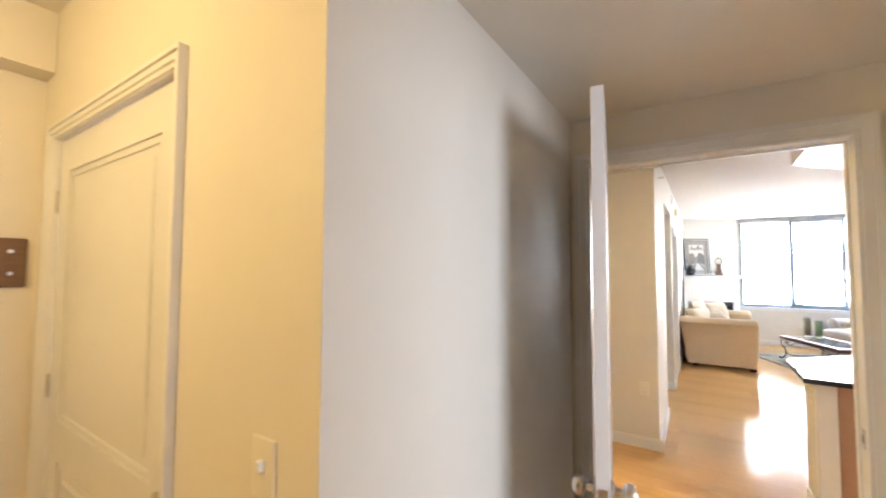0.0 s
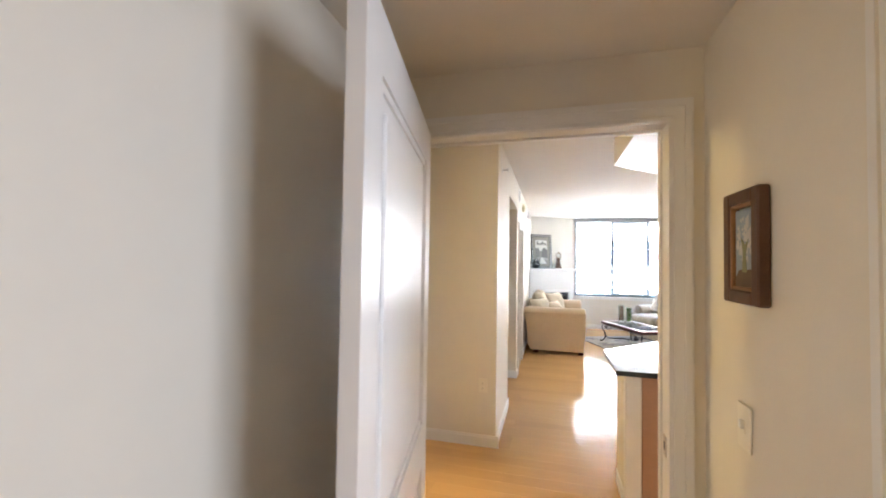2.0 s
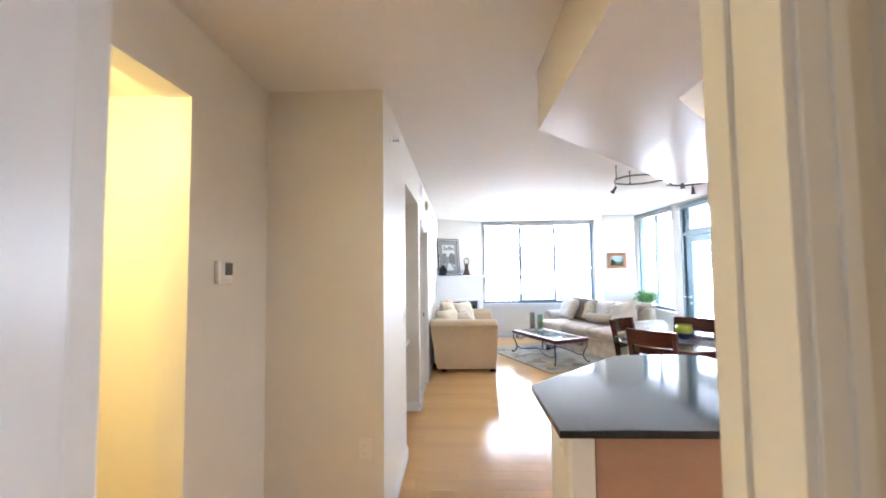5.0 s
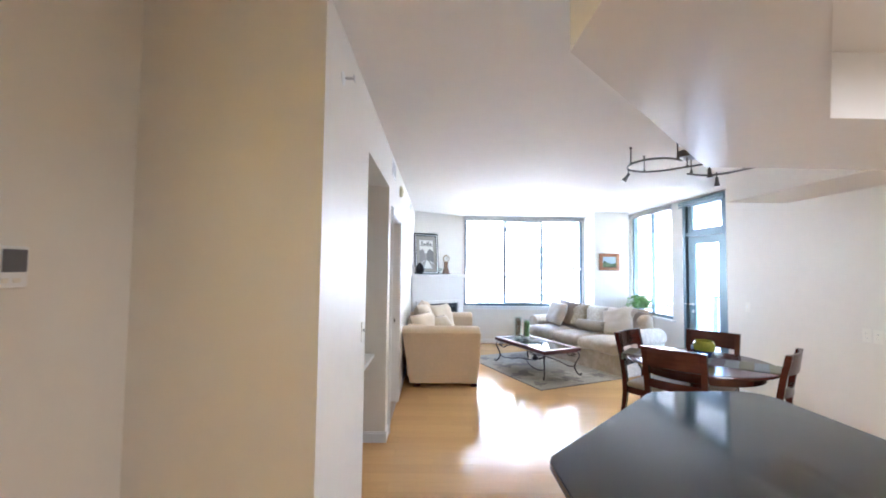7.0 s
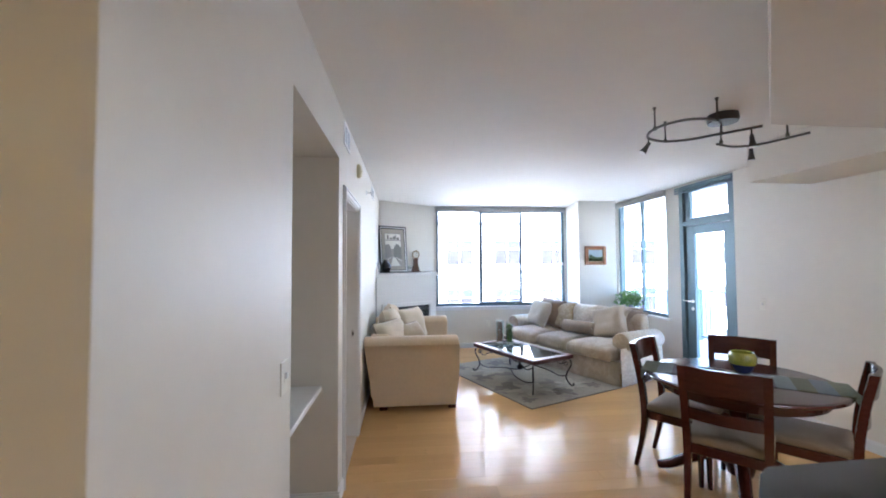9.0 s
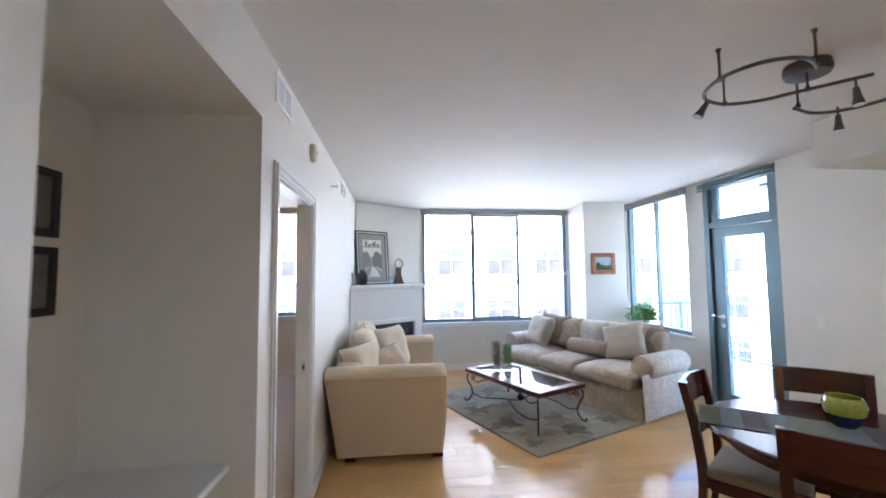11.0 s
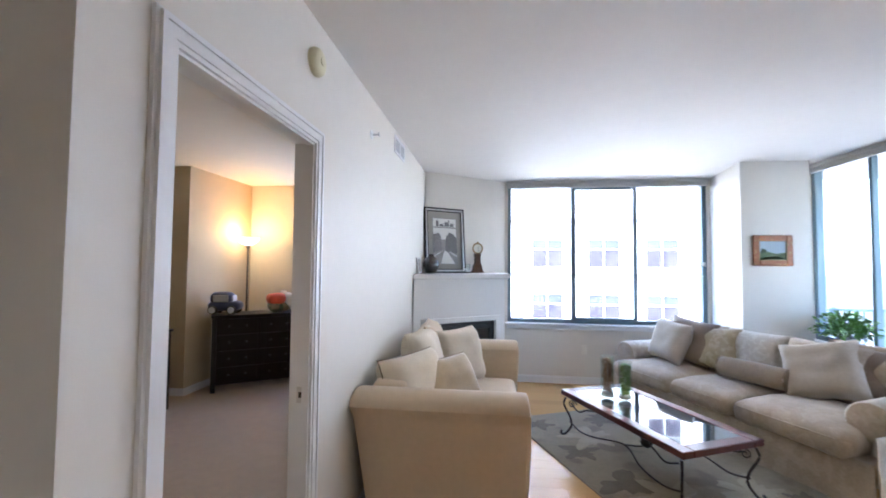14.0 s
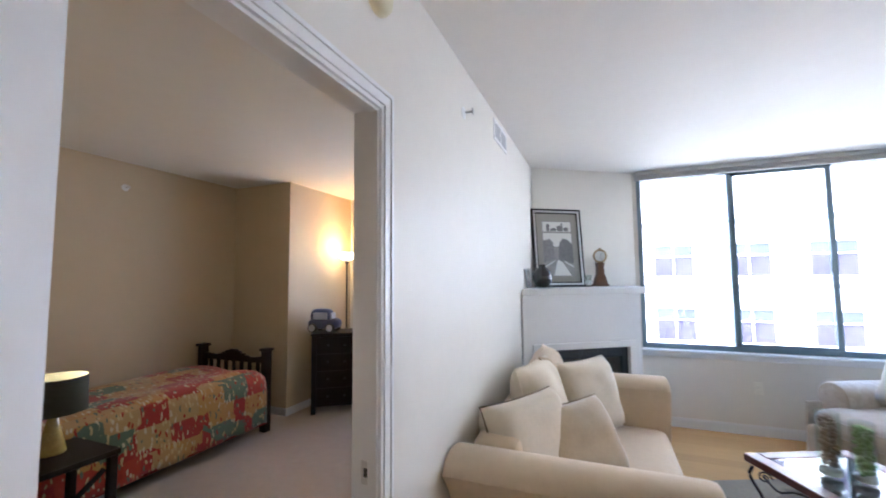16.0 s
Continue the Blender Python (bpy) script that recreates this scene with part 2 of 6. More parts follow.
# the long wall on the living room's inner side, with alcove and bedroom door
wall("wall_inner", "y", -0.09, LEFT, 5.19, FAR, 0, H, "cream painted long wall with alcove and bedroom doorway",
     [(6.04, 7.12, 0, 2.25), (7.345, 8.155, 0, 2.045)])
wall("wall_corner_end", "x", 5.07, 5.19, -0.71, LEFT, 0, H, "cream painted wall end beside the passage")
wall("wall_passage", "y", -0.83, -0.71, 3.36, 5.19, 0, H, "cream painted passage wall with opening to bath", [(3.55, 4.39, 0, 2.27)])
# alcove
wall("wall_alcove_back", "y", -0.82, -0.70, 5.94, 7.17, 0, H, "cream painted back of the desk alcove")
wall("wall_alcove_near", "x", 5.93, 6.04, -0.70, -0.09, 0, H, "cream painted side of the desk alcove")
wall("wall_alcove_far", "x", 7.12, 7.17, -0.70, -0.09, 0, H, "cream painted side of the desk alcove")
bm = bmesh.new()
box(bm, -0.70, -0.09, 6.03, 7.12, 2.25, H - 0.002)
structure("ceiling_alcove", bm, PAINT, "cream painted dropped ceiling of the alcove", "ceiling")
# far wall with the living room window and the bedroom window
wall("wall_far", "x", FAR, FAR + 0.15, -3.6, 4.35, 0, H, "cream painted window wall",
     [(0.99, 3.44, 0.76, 2.56), (-1.97, -0.95, 0.92, 2.56)])
wall("wall_outer", "y", RIGHT, RIGHT + 0.15, -1.4, FAR, 0, H, "cream painted outer wall with window and balcony door",
     [(8.68, 9.60, 0.0, 2.585), (9.87, 11.20, 0.74, 2.585)])
bm = bmesh.new()
prism(bm, [(3.352, 10.917), (4.01, 10.917), (4.01, FAR), (3.475, FAR)], 0, H)
structure("wall_pier", bm, PAINT, "cream painted pier in the corner", "wall")
# bedroom
wall("wall_bedroom_side", "y", -3.6, -3.46, 7.2, FAR, 0, H, "beige painted bedroom side wall", mat=BEDPAINT)
wall("wall_bedroom_near", "x", 7.17, 7.29, -3.6, -0.09, 0, H, "beige painted bedroom end wall", mat=BEDPAINT)
wall("wall_bedroom_chase", "x", 10.56, FAR, -3.46, -2.63, 0, H, "beige painted boxed-out chase in bedroom", mat=BEDPAINT)
# entrance hall
wall("wall_hall_door", "x", 3.24, 3.36, -0.71, 4.2, 0, H, "cream painted wall round the hall door", [(-0.147, 0.813, 0, 2.04)])
wall("wall_hall_left", "y", -0.35, -0.23, 1.675, 3.24, 0, HALL, "off-white painted hall wall")
wall("wall_vestibule", "x", 1.675, 1.79, -2.8, -0.35, 0, H, "cream painted wall with closet door", [(-1.87, -0.79, 0, 2.06)])
wall("wall_vestibule_end", "y", -2.17, -2.05, -1.4, 1.675, 0, 2.34, "cream painted vestibule end wall", [(0.45, 1.36, 0, 2.10)])
wall("wall_hall_right", "y", 0.91, 1.03, -1.4, 3.24, 0, HALL, "cream painted hall wall with picture", [(1.55, 2.45, 0, 2.06)])
wall("wall_back", "x", -1.52, -1.40, -2.9, 4.35, 0, H, "plain painted wall closing the hall")
wall("wall_vestibule_outer", "y", -2.9, -2.8, -1.4, 1.79, 0, H, "plain painted outer vestibule wall")
# bath behind the passage opening
wall("wall_bath", "y", -2.3, -2.2, 3.2, 5.3, 0, H, "cream painted bath wall")
wall("wall_bath_near", "x", 3.24, 3.36, -2.2, -0.83, 0, H, "cream painted bath wall")
wall("wall_bath_far", "x", 5.07, 5.19, -2.2, -0.83, 0, H, "cream painted bath wall")

# kitchen soffit with its raised middle, and the box along the outer wall
bm = bmesh.new()
SOFFIT = 2.27
prism(bm, [(0.87, 3.36), (1.42, 3.36), (1.42, 4.54), (2.31, 5.43), (RIGHT, 5.43), (RIGHT, 6.36), (2.34, 6.36), (0.87, 4.90)], SOFFIT, H - 0.002)
structure("soffit_kitchen", bm, SATIN, "cream painted dropped soffit with angled corner over the counter", "soffit")
bm = bmesh.new()
box(bm, 3.55, RIGHT, 6.36, 7.79, SOFFIT, H - 0.002)
structure("soffit_box", bm, PAINT, "cream painted boxed soffit along the outer wall", "soffit")

# ---- outside ----
GROUND = material("street_asphalt", (0.055, 0.055, 0.056), 0.9, vary=0.15, scale=0.5, bump=0.2)
STUCCO = material("pale_facade", (0.66, 0.635, 0.595), 0.8, vary=0.05, scale=0.4, bump=0.1)
FACGLASS = material("facade_glass", (0.050, 0.045, 0.064), 0.5, vary=0.5, scale=0.6, spec=0.06)
FACBLIND = material("facade_upper_pane", (0.055, 0.058, 0.068), 0.6, vary=0.35, scale=0.8, spec=0.1)
CONCRETE = material("pale_concrete", (0.55, 0.54, 0.52), 0.85, vary=0.08, scale=1.5, bump=0.15)
bm = bmesh.new()
box(bm, -900, 900, -900, 900, -15.3, -15.0)
structure("ground", bm, GROUND, "dark asphalt street far below", "ground")


def facade(name, m, width, storeys, first, label):
    """A pale office block: wall, cornice bands and rows of four-pane windows."""
    b = thing(name, label, "building", m)
    bm = bmesh.new()
    box(bm, 0, width, 0.25, 14, -15, first + storeys * 3.3 + 1.2)
    part("wall", bm, STUCCO, b)
    bm = bmesh.new()
    box(bm, -0.3, width + 0.3, -0.35, 14.2, first + storeys * 3.3 + 1.2, first + storeys * 3.3 + 1.7)
    part("roof", bm, STUCCO, b)
    fr, pn, up = bmesh.new(), bmesh.new(), bmesh.new()
    n = int(width / 3.3)
    wide, tall = 1.9, 1.75
    for a, q in ((0, wide),):
        box(pn, 0, wide, 0.17, 0.20, 0, tall * 0.62)
        box(up, 0, wide, 0.17, 0.20, tall * 0.62 + 0.001, tall)
        for x in (0, wide / 2 - 0.03, wide - 0.06):
            box(fr, x, x + 0.06, 0.13, 0.25, 0, tall)
        for z in (0, tall * 0.62, tall - 0.06):
            box(fr, 0.001, wide - 0.001, 0.12, 0.24, z, z + 0.06)
    frame_ob = part("window", fr, WHITEPLASTIC, b)
    panes = [part("pane", pn, FACGLASS, frame_ob), part("upper_pane", up, FACBLIND, frame_ob)]
    frame_ob.matrix_basis = pose(0.7, 0, first)
    sill_bm = bmesh.new()
    box(sill_bm, 0, width, 0.05, 0.25, -0.35, -0.18)
    sill = part("ledge", sill_bm, STUCCO, b)
    sill.matrix_basis = pose(0, 0, first)
    for s in range(storeys):
        if s:
            o = sill.copy()
            scene.collection.objects.link(o)
            o.matrix_basis = pose(0, 0, first + s * 3.3)
        for i in range(n if s != 3 else 0):
            if s or i:
                o = frame_ob.copy()
                scene.collection.objects.link(o)
                o.matrix_basis = pose(0.7 + i * 3.3, 0, first + s * 3.3)
                for pane in panes:
                    p = pane.copy()
                    scene.collection.objects.link(p)
                    p.parent = o
    return b


facade("office_building", pose(-14, 31, 0), 33, 6, -5.2, "pale office building with rows of paned windows across the street")
facade("apartment_building", pose(24, 33, 0, 0, 0, -62), 34, 6, -5.2, "pale building with paned windows beyond the balcony")
# balcony
bm = bmesh.new()
prism(bm, [(4.36, 7.6), (6.6, 7.6), (6.6, 12.2), (4.36, 12.2)], -0.22, -0.05)
structure("balcony_floor", bm, CONCRETE, "pale concrete balcony slab", "balcony")
bm = bmesh.new()
prism(bm, [(4.36, 7.6), (6.6, 7.6), (6.6, 12.2), (4.36, 12.2)], 2.66, 2.85)
structure("balcony_ceiling", bm, CONCRETE, "pale concrete underside of the balcony above", "balcony")

# ---- trim, doors and windows ----


def skirting(name, axis, face, side, a0, a1):
    """A baseboard along a wall face, on its side (+1 or -1), with a stepped top."""
    bm = bmesh.new()
    for t, z0, z1 in ((0.014, 0.0, 0.078), (0.008, 0.078, 0.092)):
        lo, hi = sorted((face, face + side * t))
        if axis == "x":
            box(bm, a0, a1, lo, hi, z0, z1)
        else:
            box(bm, lo, hi, a0, a1, z0, z1)
    return structure(name, bm, TRIM, "white painted wooden baseboard", "baseboard")


for spec in (("y", LEFT, 1, 5.07, 6.03), ("y", LEFT, 1, 7.12, 7.284), ("y", LEFT, 1, 8.214, 10.40), ("x", 5.07, -1, -0.71, 0.014), ("y", -0.71, 1, 3.36, 3.55),
             ("y", -0.71, 1, 4.39, 5.056), ("x", FAR, -1, 0.97, 3.455), ("x", 10.917, -1, 3.338, 4.01), ("y", 4.01, 1, 10.917, FAR),
             ("y", RIGHT, -1, 9.62, FAR), ("y", RIGHT, -1, 3.36, 8.66), ("y", -0.23, 1, 1.661, 3.24), ("x", 1.675, -1, -0.75, -0.216),
             ("y", 0.91, -1, 2.53, 3.24), ("x", 7.12, -1, -0.70, 0.002), ("x", 6.04, 1, -0.70, 0.0), ("y", -0.70, 1, 6.054, 7.106),
             ("y", -3.46, 1, 7.29, 10.56), ("x", 10.56, -1, -3.446, -2.616), ("y", -2.63, 1, 10.56, FAR), ("x", FAR, -1, -2.616, -0.12)):
    skirting("baseboard", *spec)
bm = bmesh.new()
for t, z0, z1 in ((0.014, 0.0, 0.078), (0.008, 0.078, 0.092)):
    prism(bm, [(3.352 - t, 10.917), (3.352, 10.917), (3.473, FAR - 0.014), (3.473 - t, FAR - 0.014)], z0, z1)
structure("baseboard", bm, TRIM, "white painted wooden baseboard", "baseboard")


def casing(name, axis, face, side, a0, a1, top, label, wide=0.075):
    """A moulded door casing round an opening: two uprights and a head of three steps."""
    bm = bmesh.new()
    for inset, w, t in ((0.0, wide, 0.012), (0.014, wide - 0.026, 0.018), (0.046, wide - 0.056, 0.023)):
        lo, hi = sorted((face, face + side * t))
        for b0, b1, c0, c1 in ((a0 - inset - w, a0 - inset, 0, top + inset + w), (a1 + inset, a1 + inset + w, 0, top + inset + w), (a0 - inset, a1 + inset, top + inset, top + inset + w)):
            if axis == "x":
                box(bm, b0, b1, lo, hi, c0, c1)
            else:
                box(bm, lo, hi, b0, b1, c0, c1)
    return structure(name, bm, TRIM, label, "trim")


def jamb(name, axis, p0, p1, a0, a1, top, t=0.013):
    """The lining of an opening through a wall, with a stop."""
    bm = bmesh.new()
    mid = (p0 + p1) / 2
    for d, q0, q1 in ((t, p0 - 0.003, p1 + 0.003), (t + 0.008, mid + 0.01, mid + 0.04)):
        for b0, b1, c0, c1 in ((a0, a0 + d, 0, top), (a1 - d, a1, 0, top), (a0 + d, a1 - d, top - d, top)):
            if axis == "x":
                box(bm, b0, b1, q0, q1, c0, c1)
            else:
                box(bm, q0, q1, b0, b1, c0, c1)
    return structure(name, bm, TRIM, "white painted door lining", "trim")


casing("trim_hall_door", "x", 3.24, -1, -0.135, 0.80, 2.03, "white moulded casing round the hall door")
casing("trim_hall_door_far", "x", 3.36, 1, -0.135, 0.80, 2.03, "white moulded casing round the hall door")
jamb("jamb_hall_door", "x", 3.24, 3.36, -0.147, 0.813, 2.04)
casing("trim_bedroom_door", "y", LEFT, 1, 7.355, 8.143, 2.033, "white moulded casing round the bedroom door", wide=0.07)
casing("trim_bedroom_door_far", "y", -0.09, -1, 7.355, 8.143, 2.033, "white moulded casing round the bedroom door", wide=0.07)
jamb("jamb_bedroom_door", "y", -0.09, LEFT, 7.345, 8.155, 2.045)
casing("trim_side_door", "y", 0.91, -1, 1.56, 2.44, 2.05, "white moulded casing round a side doorway")
jamb("jamb_side_door", "y", 0.91, 1.03, 1.55, 2.45, 2.06)
casing("trim_closet", "x", 1.675, -1, -1.86, -0.80, 2.05, "white moulded casing round the closet door", wide=0.045)
jamb("jamb_closet", "x", 1.675, 1.79, -1.87, -0.79, 2.06)


def strike(m):
    t = thing("strike_plate", "brushed metal strike plate set in a door lining", "hardware", m)
    boxpart("plate", CHROME, t, -0.002, 0.002, -0.016, 0.016, -0.035, 0.035, 0.001)
    boxpart("latch_hole", BLACK, t, 0.0005, 0.0026, -0.007, 0.007, -0.013, 0.013)
    return t


strike(pose(-0.05, 8.1405, 0.92, 0, 0, -90))
strike(pose(0.7985, 3.275, 0.92, 0, 0, 180))


def panel_door(name, m, width, height, label, hinge_low=True):
    """A white two-panel door; the hinge edge is at x = 0, faces at y = 0 and y = 0.035."""
    d = thing(name, label, "door", m, kind="structure")
    bm = bmesh.new()
    s, z = 0.115, (0.02, 0.24, 0.80, 0.95, height - 0.13, height)
    for x0, x1, z0, z1 in ((0, s, z[0], z[5]), (width - s, width, z[0], z[5]), (s, width - s, z[0], z[1]), (s, width - s, z[2], z[3]), (s, width - s, z[4], z[5])):
        box(bm, x0, x1, 0, 0.035, z0, z1)
    part("leaf", bm, DOOR, d)
    for z0, z1 in ((z[1], z[2]), (z[3], z[4])):
        bm = bmesh.new()
        box(bm, s, width - s, 0.011, 0.024, z0, z1)
        for i, (inset, t) in enumerate(((0.0, 0.007), (0.012, 0.004))):
            for y0, y1 in ((t, 0.0115), (0.0235, 0.035 - t)):
                for x0, x1, c0, c1 in ((s + inset, s + inset + 0.012, z0 + inset, z1 - inset), (width - s - inset - 0.012, width - s - inset, z0 + inset, z1 - inset),
                                       (s + inset + 0.012, width - s - inset - 0.012, z0 + inset, z0 + inset + 0.012), (s + inset + 0.012, width - s - inset - 0.012, z1 - inset - 0.012, z1 - inset)):
                    box(bm, x0, x1, y0, y1, c0, c1)
        box(bm, s + 0.055, width - s - 0.055, 0.003, 0.032, z0 + 0.055, z1 - 0.055, None, 0.006)
        part("panel", bm, DOOR, d)
    for side in (-1, 1):
        bm = bmesh.new()
        y = 0.0175 + side * 0.0175
        lathe(bm, [(0.03, 0), (0.03, 0.006), (0.013, 0.01), (0.011, 0.03), (0.026, 0.038), (0.029, 0.052), (0.022, 0.064), (0.004, 0.067)], 20,
              Matrix.Translation((width - 0.062, y, 0.92)) @ pose(0, 0, 0, -90 * side))
        part("knob", bm, CHROME, d, "brushed chrome door knob", soft=True)
    boxpart("latch_plate", CHROME, d, width - 0.0005, width + 0.0015, 0.006, 0.029, 0.89, 0.95)
    for z0 in (0.25, 1.02, 1.75):
        bm = bmesh.new()
        rod(bm, (-0.004, -0.006, z0), (-0.004, -0.006, z0 + 0.09), 0.006)
        box(bm, -0.03, 0.0, -0.004, -0.001, z0, z0 + 0.09)
        part("hinge", bm, CHROME, d, "brushed metal butt hinge")
    return d


hinge, free = Vector((-0.082, 3.226)), Vector((0.075, 2.335))
panel_door("door_1", pose(hinge.x, hinge.y, 0, 0, 0, math.degrees(math.atan2(free.y - hinge.y, free.x - hinge.x))), 0.90, 2.04, "white painted two-panel hall door standing open")
panel_door("door_2", pose(-1.85, 1.69, 0, 0, 0, 0), 1.04, 2.04, "white painted two-panel closet door, closed, in warm light")


def window_unit(name, m, width, height, cols, label, sash=None, valance=True):
    """An aluminium window in an opening: frame, mullions, sashes and panes; x across, z up, y outwards."""
    w = thing(name, label, "window", m, kind="structure")
    bm = bmesh.new()
    f = 0.05
    for x0, x1, z0, z1 in ((0, f, 0, height), (width - f, width, 0, height), (f, width - f, 0, f), (f, width - f, height - f, height)):
        box(bm, x0, x1, 0.03, 0.11, z0, z1, None, 0.004)
    part("window_frame", bm, TEAL, w)
    step = (width - 2 * f) / cols
    for i in range(1, cols):
        boxpart("mullion", TEAL, w, f + i * step - 0.017, f + i * step + 0.017, 0.035, 0.095, f, height - f, 0.004)
    if sash is not None:
        x0, x1 = f + sash * step, f + (sash + 1) * step
        bm = bmesh.new()
        for a0, a1, z0, z1 in ((x0 + 0.014, x0 + 0.038, f, height - f), (x1 - 0.038, x1 - 0.014, f, height - f), (x0 + 0.038, x1 - 0.038, f, f + 0.028), (x0 + 0.038, x1 - 0.038, height - f - 0.028, height - f)):
            box(bm, a0, a1, 0.02, 0.05, z0, z1, None, 0.003)
        part("sash", bm, TEAL, w)
        boxpart("latch", TEAL, w, x1 - 0.05, x1 - 0.03, 0.008, 0.022, height * 0.42, height * 0.42 + 0.11, 0.004)
    for i in range(cols):
        p = boxpart("pane", GLASS, w, f + i * step + 0.01, f + (i + 1) * step - 0.01, 0.064, 0.068, f + 0.004, height - f - 0.004)
        p.visible_shadow = False
    return w


window_unit("window_1", pose(0.99, FAR, 0.76), 2.45, 1.80, 3, "wide blue-grey aluminium window of three tall panes", sash=1)
window_unit("window_2", pose(RIGHT, 11.20, 0.74, 0, 0, -90), 1.33, 1.845, 2, "blue-grey aluminium window of two tall panes")
window_unit("window_3", pose(-1.97, FAR, 0.92), 1.02, 1.64, 2, "bedroom window with dark aluminium frame")
for a0, a1, z, y in ((0.96, 3.45, 0.76, FAR), (-2.02, -0.90, 0.92, FAR)):
    bm = bmesh.new()
    box(bm, a0, a1, y - 0.055, y + 0.03, z - 0.028, z - 0.001, None, 0.006, 2)
    box(bm, a0 + 0.02, a1 - 0.02, y - 0.018, y - 0.0, z - 0.075, z - 0.028, None, 0.003)
    structure("window_sill", bm, TRIM, "white painted wooden window sill", "sill")
bm = bmesh.new()
box(bm, RIGHT - 0.055, RIGHT + 0.03, 9.80, 11.27, 0.712, 0.739, None, 0.006, 2)
structure("window_sill", bm, TRIM, "white painted wooden window sill", "sill")

BLIND = material("blind_slats", (0.55, 0.54, 0.52), 0.5, vary=0.04, scale=10)


def blind(m, width, wand=True):
    """A mini blind drawn right up: headrail, the stack of slats, bottom rail and wand."""
    b = thing("window_blind", "grey slatted blind drawn fully up to its headrail", "blind", m)
    boxpart("headrail", BLIND, b, 0, width, -0.05, -0.004, -0.042, -0.002, 0.004)
    for i in range(5):
        boxpart("slat", BLIND, b, 0.008, width - 0.008, -0.045 + 0.002 * (i % 2), -0.008, -0.051 - i * 0.0065, -0.047 - i * 0.0065)
    boxpart("bottom_rail", BLIND, b, 0.006, width - 0.006, -0.046, -0.008, -0.092, -0.079, 0.003)
    return b


blind(pose(0.97, FAR, H), 2.48)
blind(pose(RIGHT, 11.23, H, 0, 0, -90), 1.38)
blind(pose(-1.98, FAR, H), 1.05)

# balcony door with a transom light
bd = thing("door_3", "blue-grey aluminium glazed balcony door with transom light", "door", pose(RIGHT, 9.60, 0, 0, 0, -90), kind="structure")
bm = bmesh.new()
W, T = 0.92, 2.585
for x0, x1, z0, z1 in ((0, 0.075, 0, T), (W - 0.06, W, 0, T), (0.075, W - 0.06, T - 0.06, T), (0.075, W - 0.06, 2.035, 2.10), (0.075, W - 0.06, 0.0, 0.02)):
    box(bm, x0, x1, 0.0, 0.11, z0, z1, None, 0.004)
part("door_frame", bm, TEAL, bd)
for z in (2.50, 2.535, 2.565):
    boxpart("frame_bead", TEAL, bd, -0.05, W, -0.03, -0.004, z - 0.012, z + 0.006, 0.002)
bm = bmesh.new()
for x0, x1, z0, z1 in ((0.077, 0.175, 2.102, T - 0.062), (W - 0.12, W - 0.062, 2.102, T - 0.062), (0.175, W - 0.12, 2.102, 2.14), (0.175, W - 0.12, T - 0.10, T - 0.062)):
    box(bm, x0, x1, 0.03, 0.075, z0, z1, None, 0.004)
part("transom_sash", bm, TEAL, bd)
bm = bmesh.new()
for x0, x1, z0, z1 in ((0.077, 0.235, 0.022, 2.03), (W - 0.19, W - 0.062, 0.022, 2.03), (0.235, W - 0.19, 1.92, 2.03), (0.235, W - 0.19, 0.022, 0.19)):
    box(bm, x0, x1, 0.03, 0.075, z0, z1, None, 0.004)
leaf = part("leaf", bm, TEAL, bd)
for x0, x1, z0, z1 in ((0.23, W - 0.185, 0.185, 1.925), (0.17, W - 0.115, 2.135, T - 0.095)):
    p = boxpart("pane", GLASS, bd, x0, x1, 0.05, 0.055, z0, z1)
    p.visible_shadow = False
bm = bmesh.new()
rod(bm, (0.19, 0.03, 1.03), (0.19, -0.03, 1.03), 0.008)
tube(bm, smooth_line([(0.19, -0.03, 1.03), (0.165, -0.036, 1.032), (0.09, -0.034, 1.036)], 5), 0.008)
part("lever_handle", bm, CHROME, leaf, "chrome lever handle", soft=True)
for z in (1.03, 0.93):
    bm = bmesh.new()
    rod(bm, (0.19, 0.031, z), (0.19, 0.02, z), 0.026, 0.023, 18)
    part("rose", bm, CHROME, leaf, "round chrome rose", soft=True)

# ---- balcony ----
RAILING = material("railing_paint", (0.18, 0.26, 0.29), 0.45, vary=0.05, scale=10)


def railing(m, length):
    r = thing("balcony_railing", "blue-grey painted metal railing with thin upright bars", "railing", m)
    for z in (0.06, 1.0):
        boxpart("rail", RAILING, r, 0, length, -0.02, 0.02, z, z + 0.035, 0.004)
    bm = bmesh.new()
    box(bm, -0.007, 0.007, -0.007, 0.007, 0.095, 1.0)
    first = part("bar", bm, RAILING, r)
    n = int(length / 0.11)
    first.matrix_basis = pose(0.055, 0, 0)
    for i in range(1, n):
        o = first.copy()
        scene.collection.objects.link(o)
        o.matrix_basis = pose(0.055 + 0.11 * i, 0, 0)
    for i in range(4):
        boxpart("post", RAILING, r, i * (length - 0.05) / 3, i * (length - 0.05) / 3 + 0.05, -0.021, 0.019, 0, 1.05, 0.003)
    return r


railing(pose(6.5, 7.65, -0.05, 0, 0, 90), 4.5)
railing(pose(4.42, 12.12, -0.05), 2.05)
bl = thing("balcony_lamp", "small round ceiling lamp under the balcony above", "lamp", pose(5.36, 9.84, 2.66))
bm = bmesh.new()
lathe(bm, [(0.11, 0.0), (0.115, -0.02), (0.10, -0.03)], 24)
part("base", bm, TRACK, bl, soft=True)
bm = bmesh.new()
lathe(bm, [(0.095, -0.03), (0.085, -0.055), (0.05, -0.075), (0.005, -0.08)], 24)
part("shade", bm, PLASTIC, bl, soft=True)

# ---- small fixtures on the walls ----


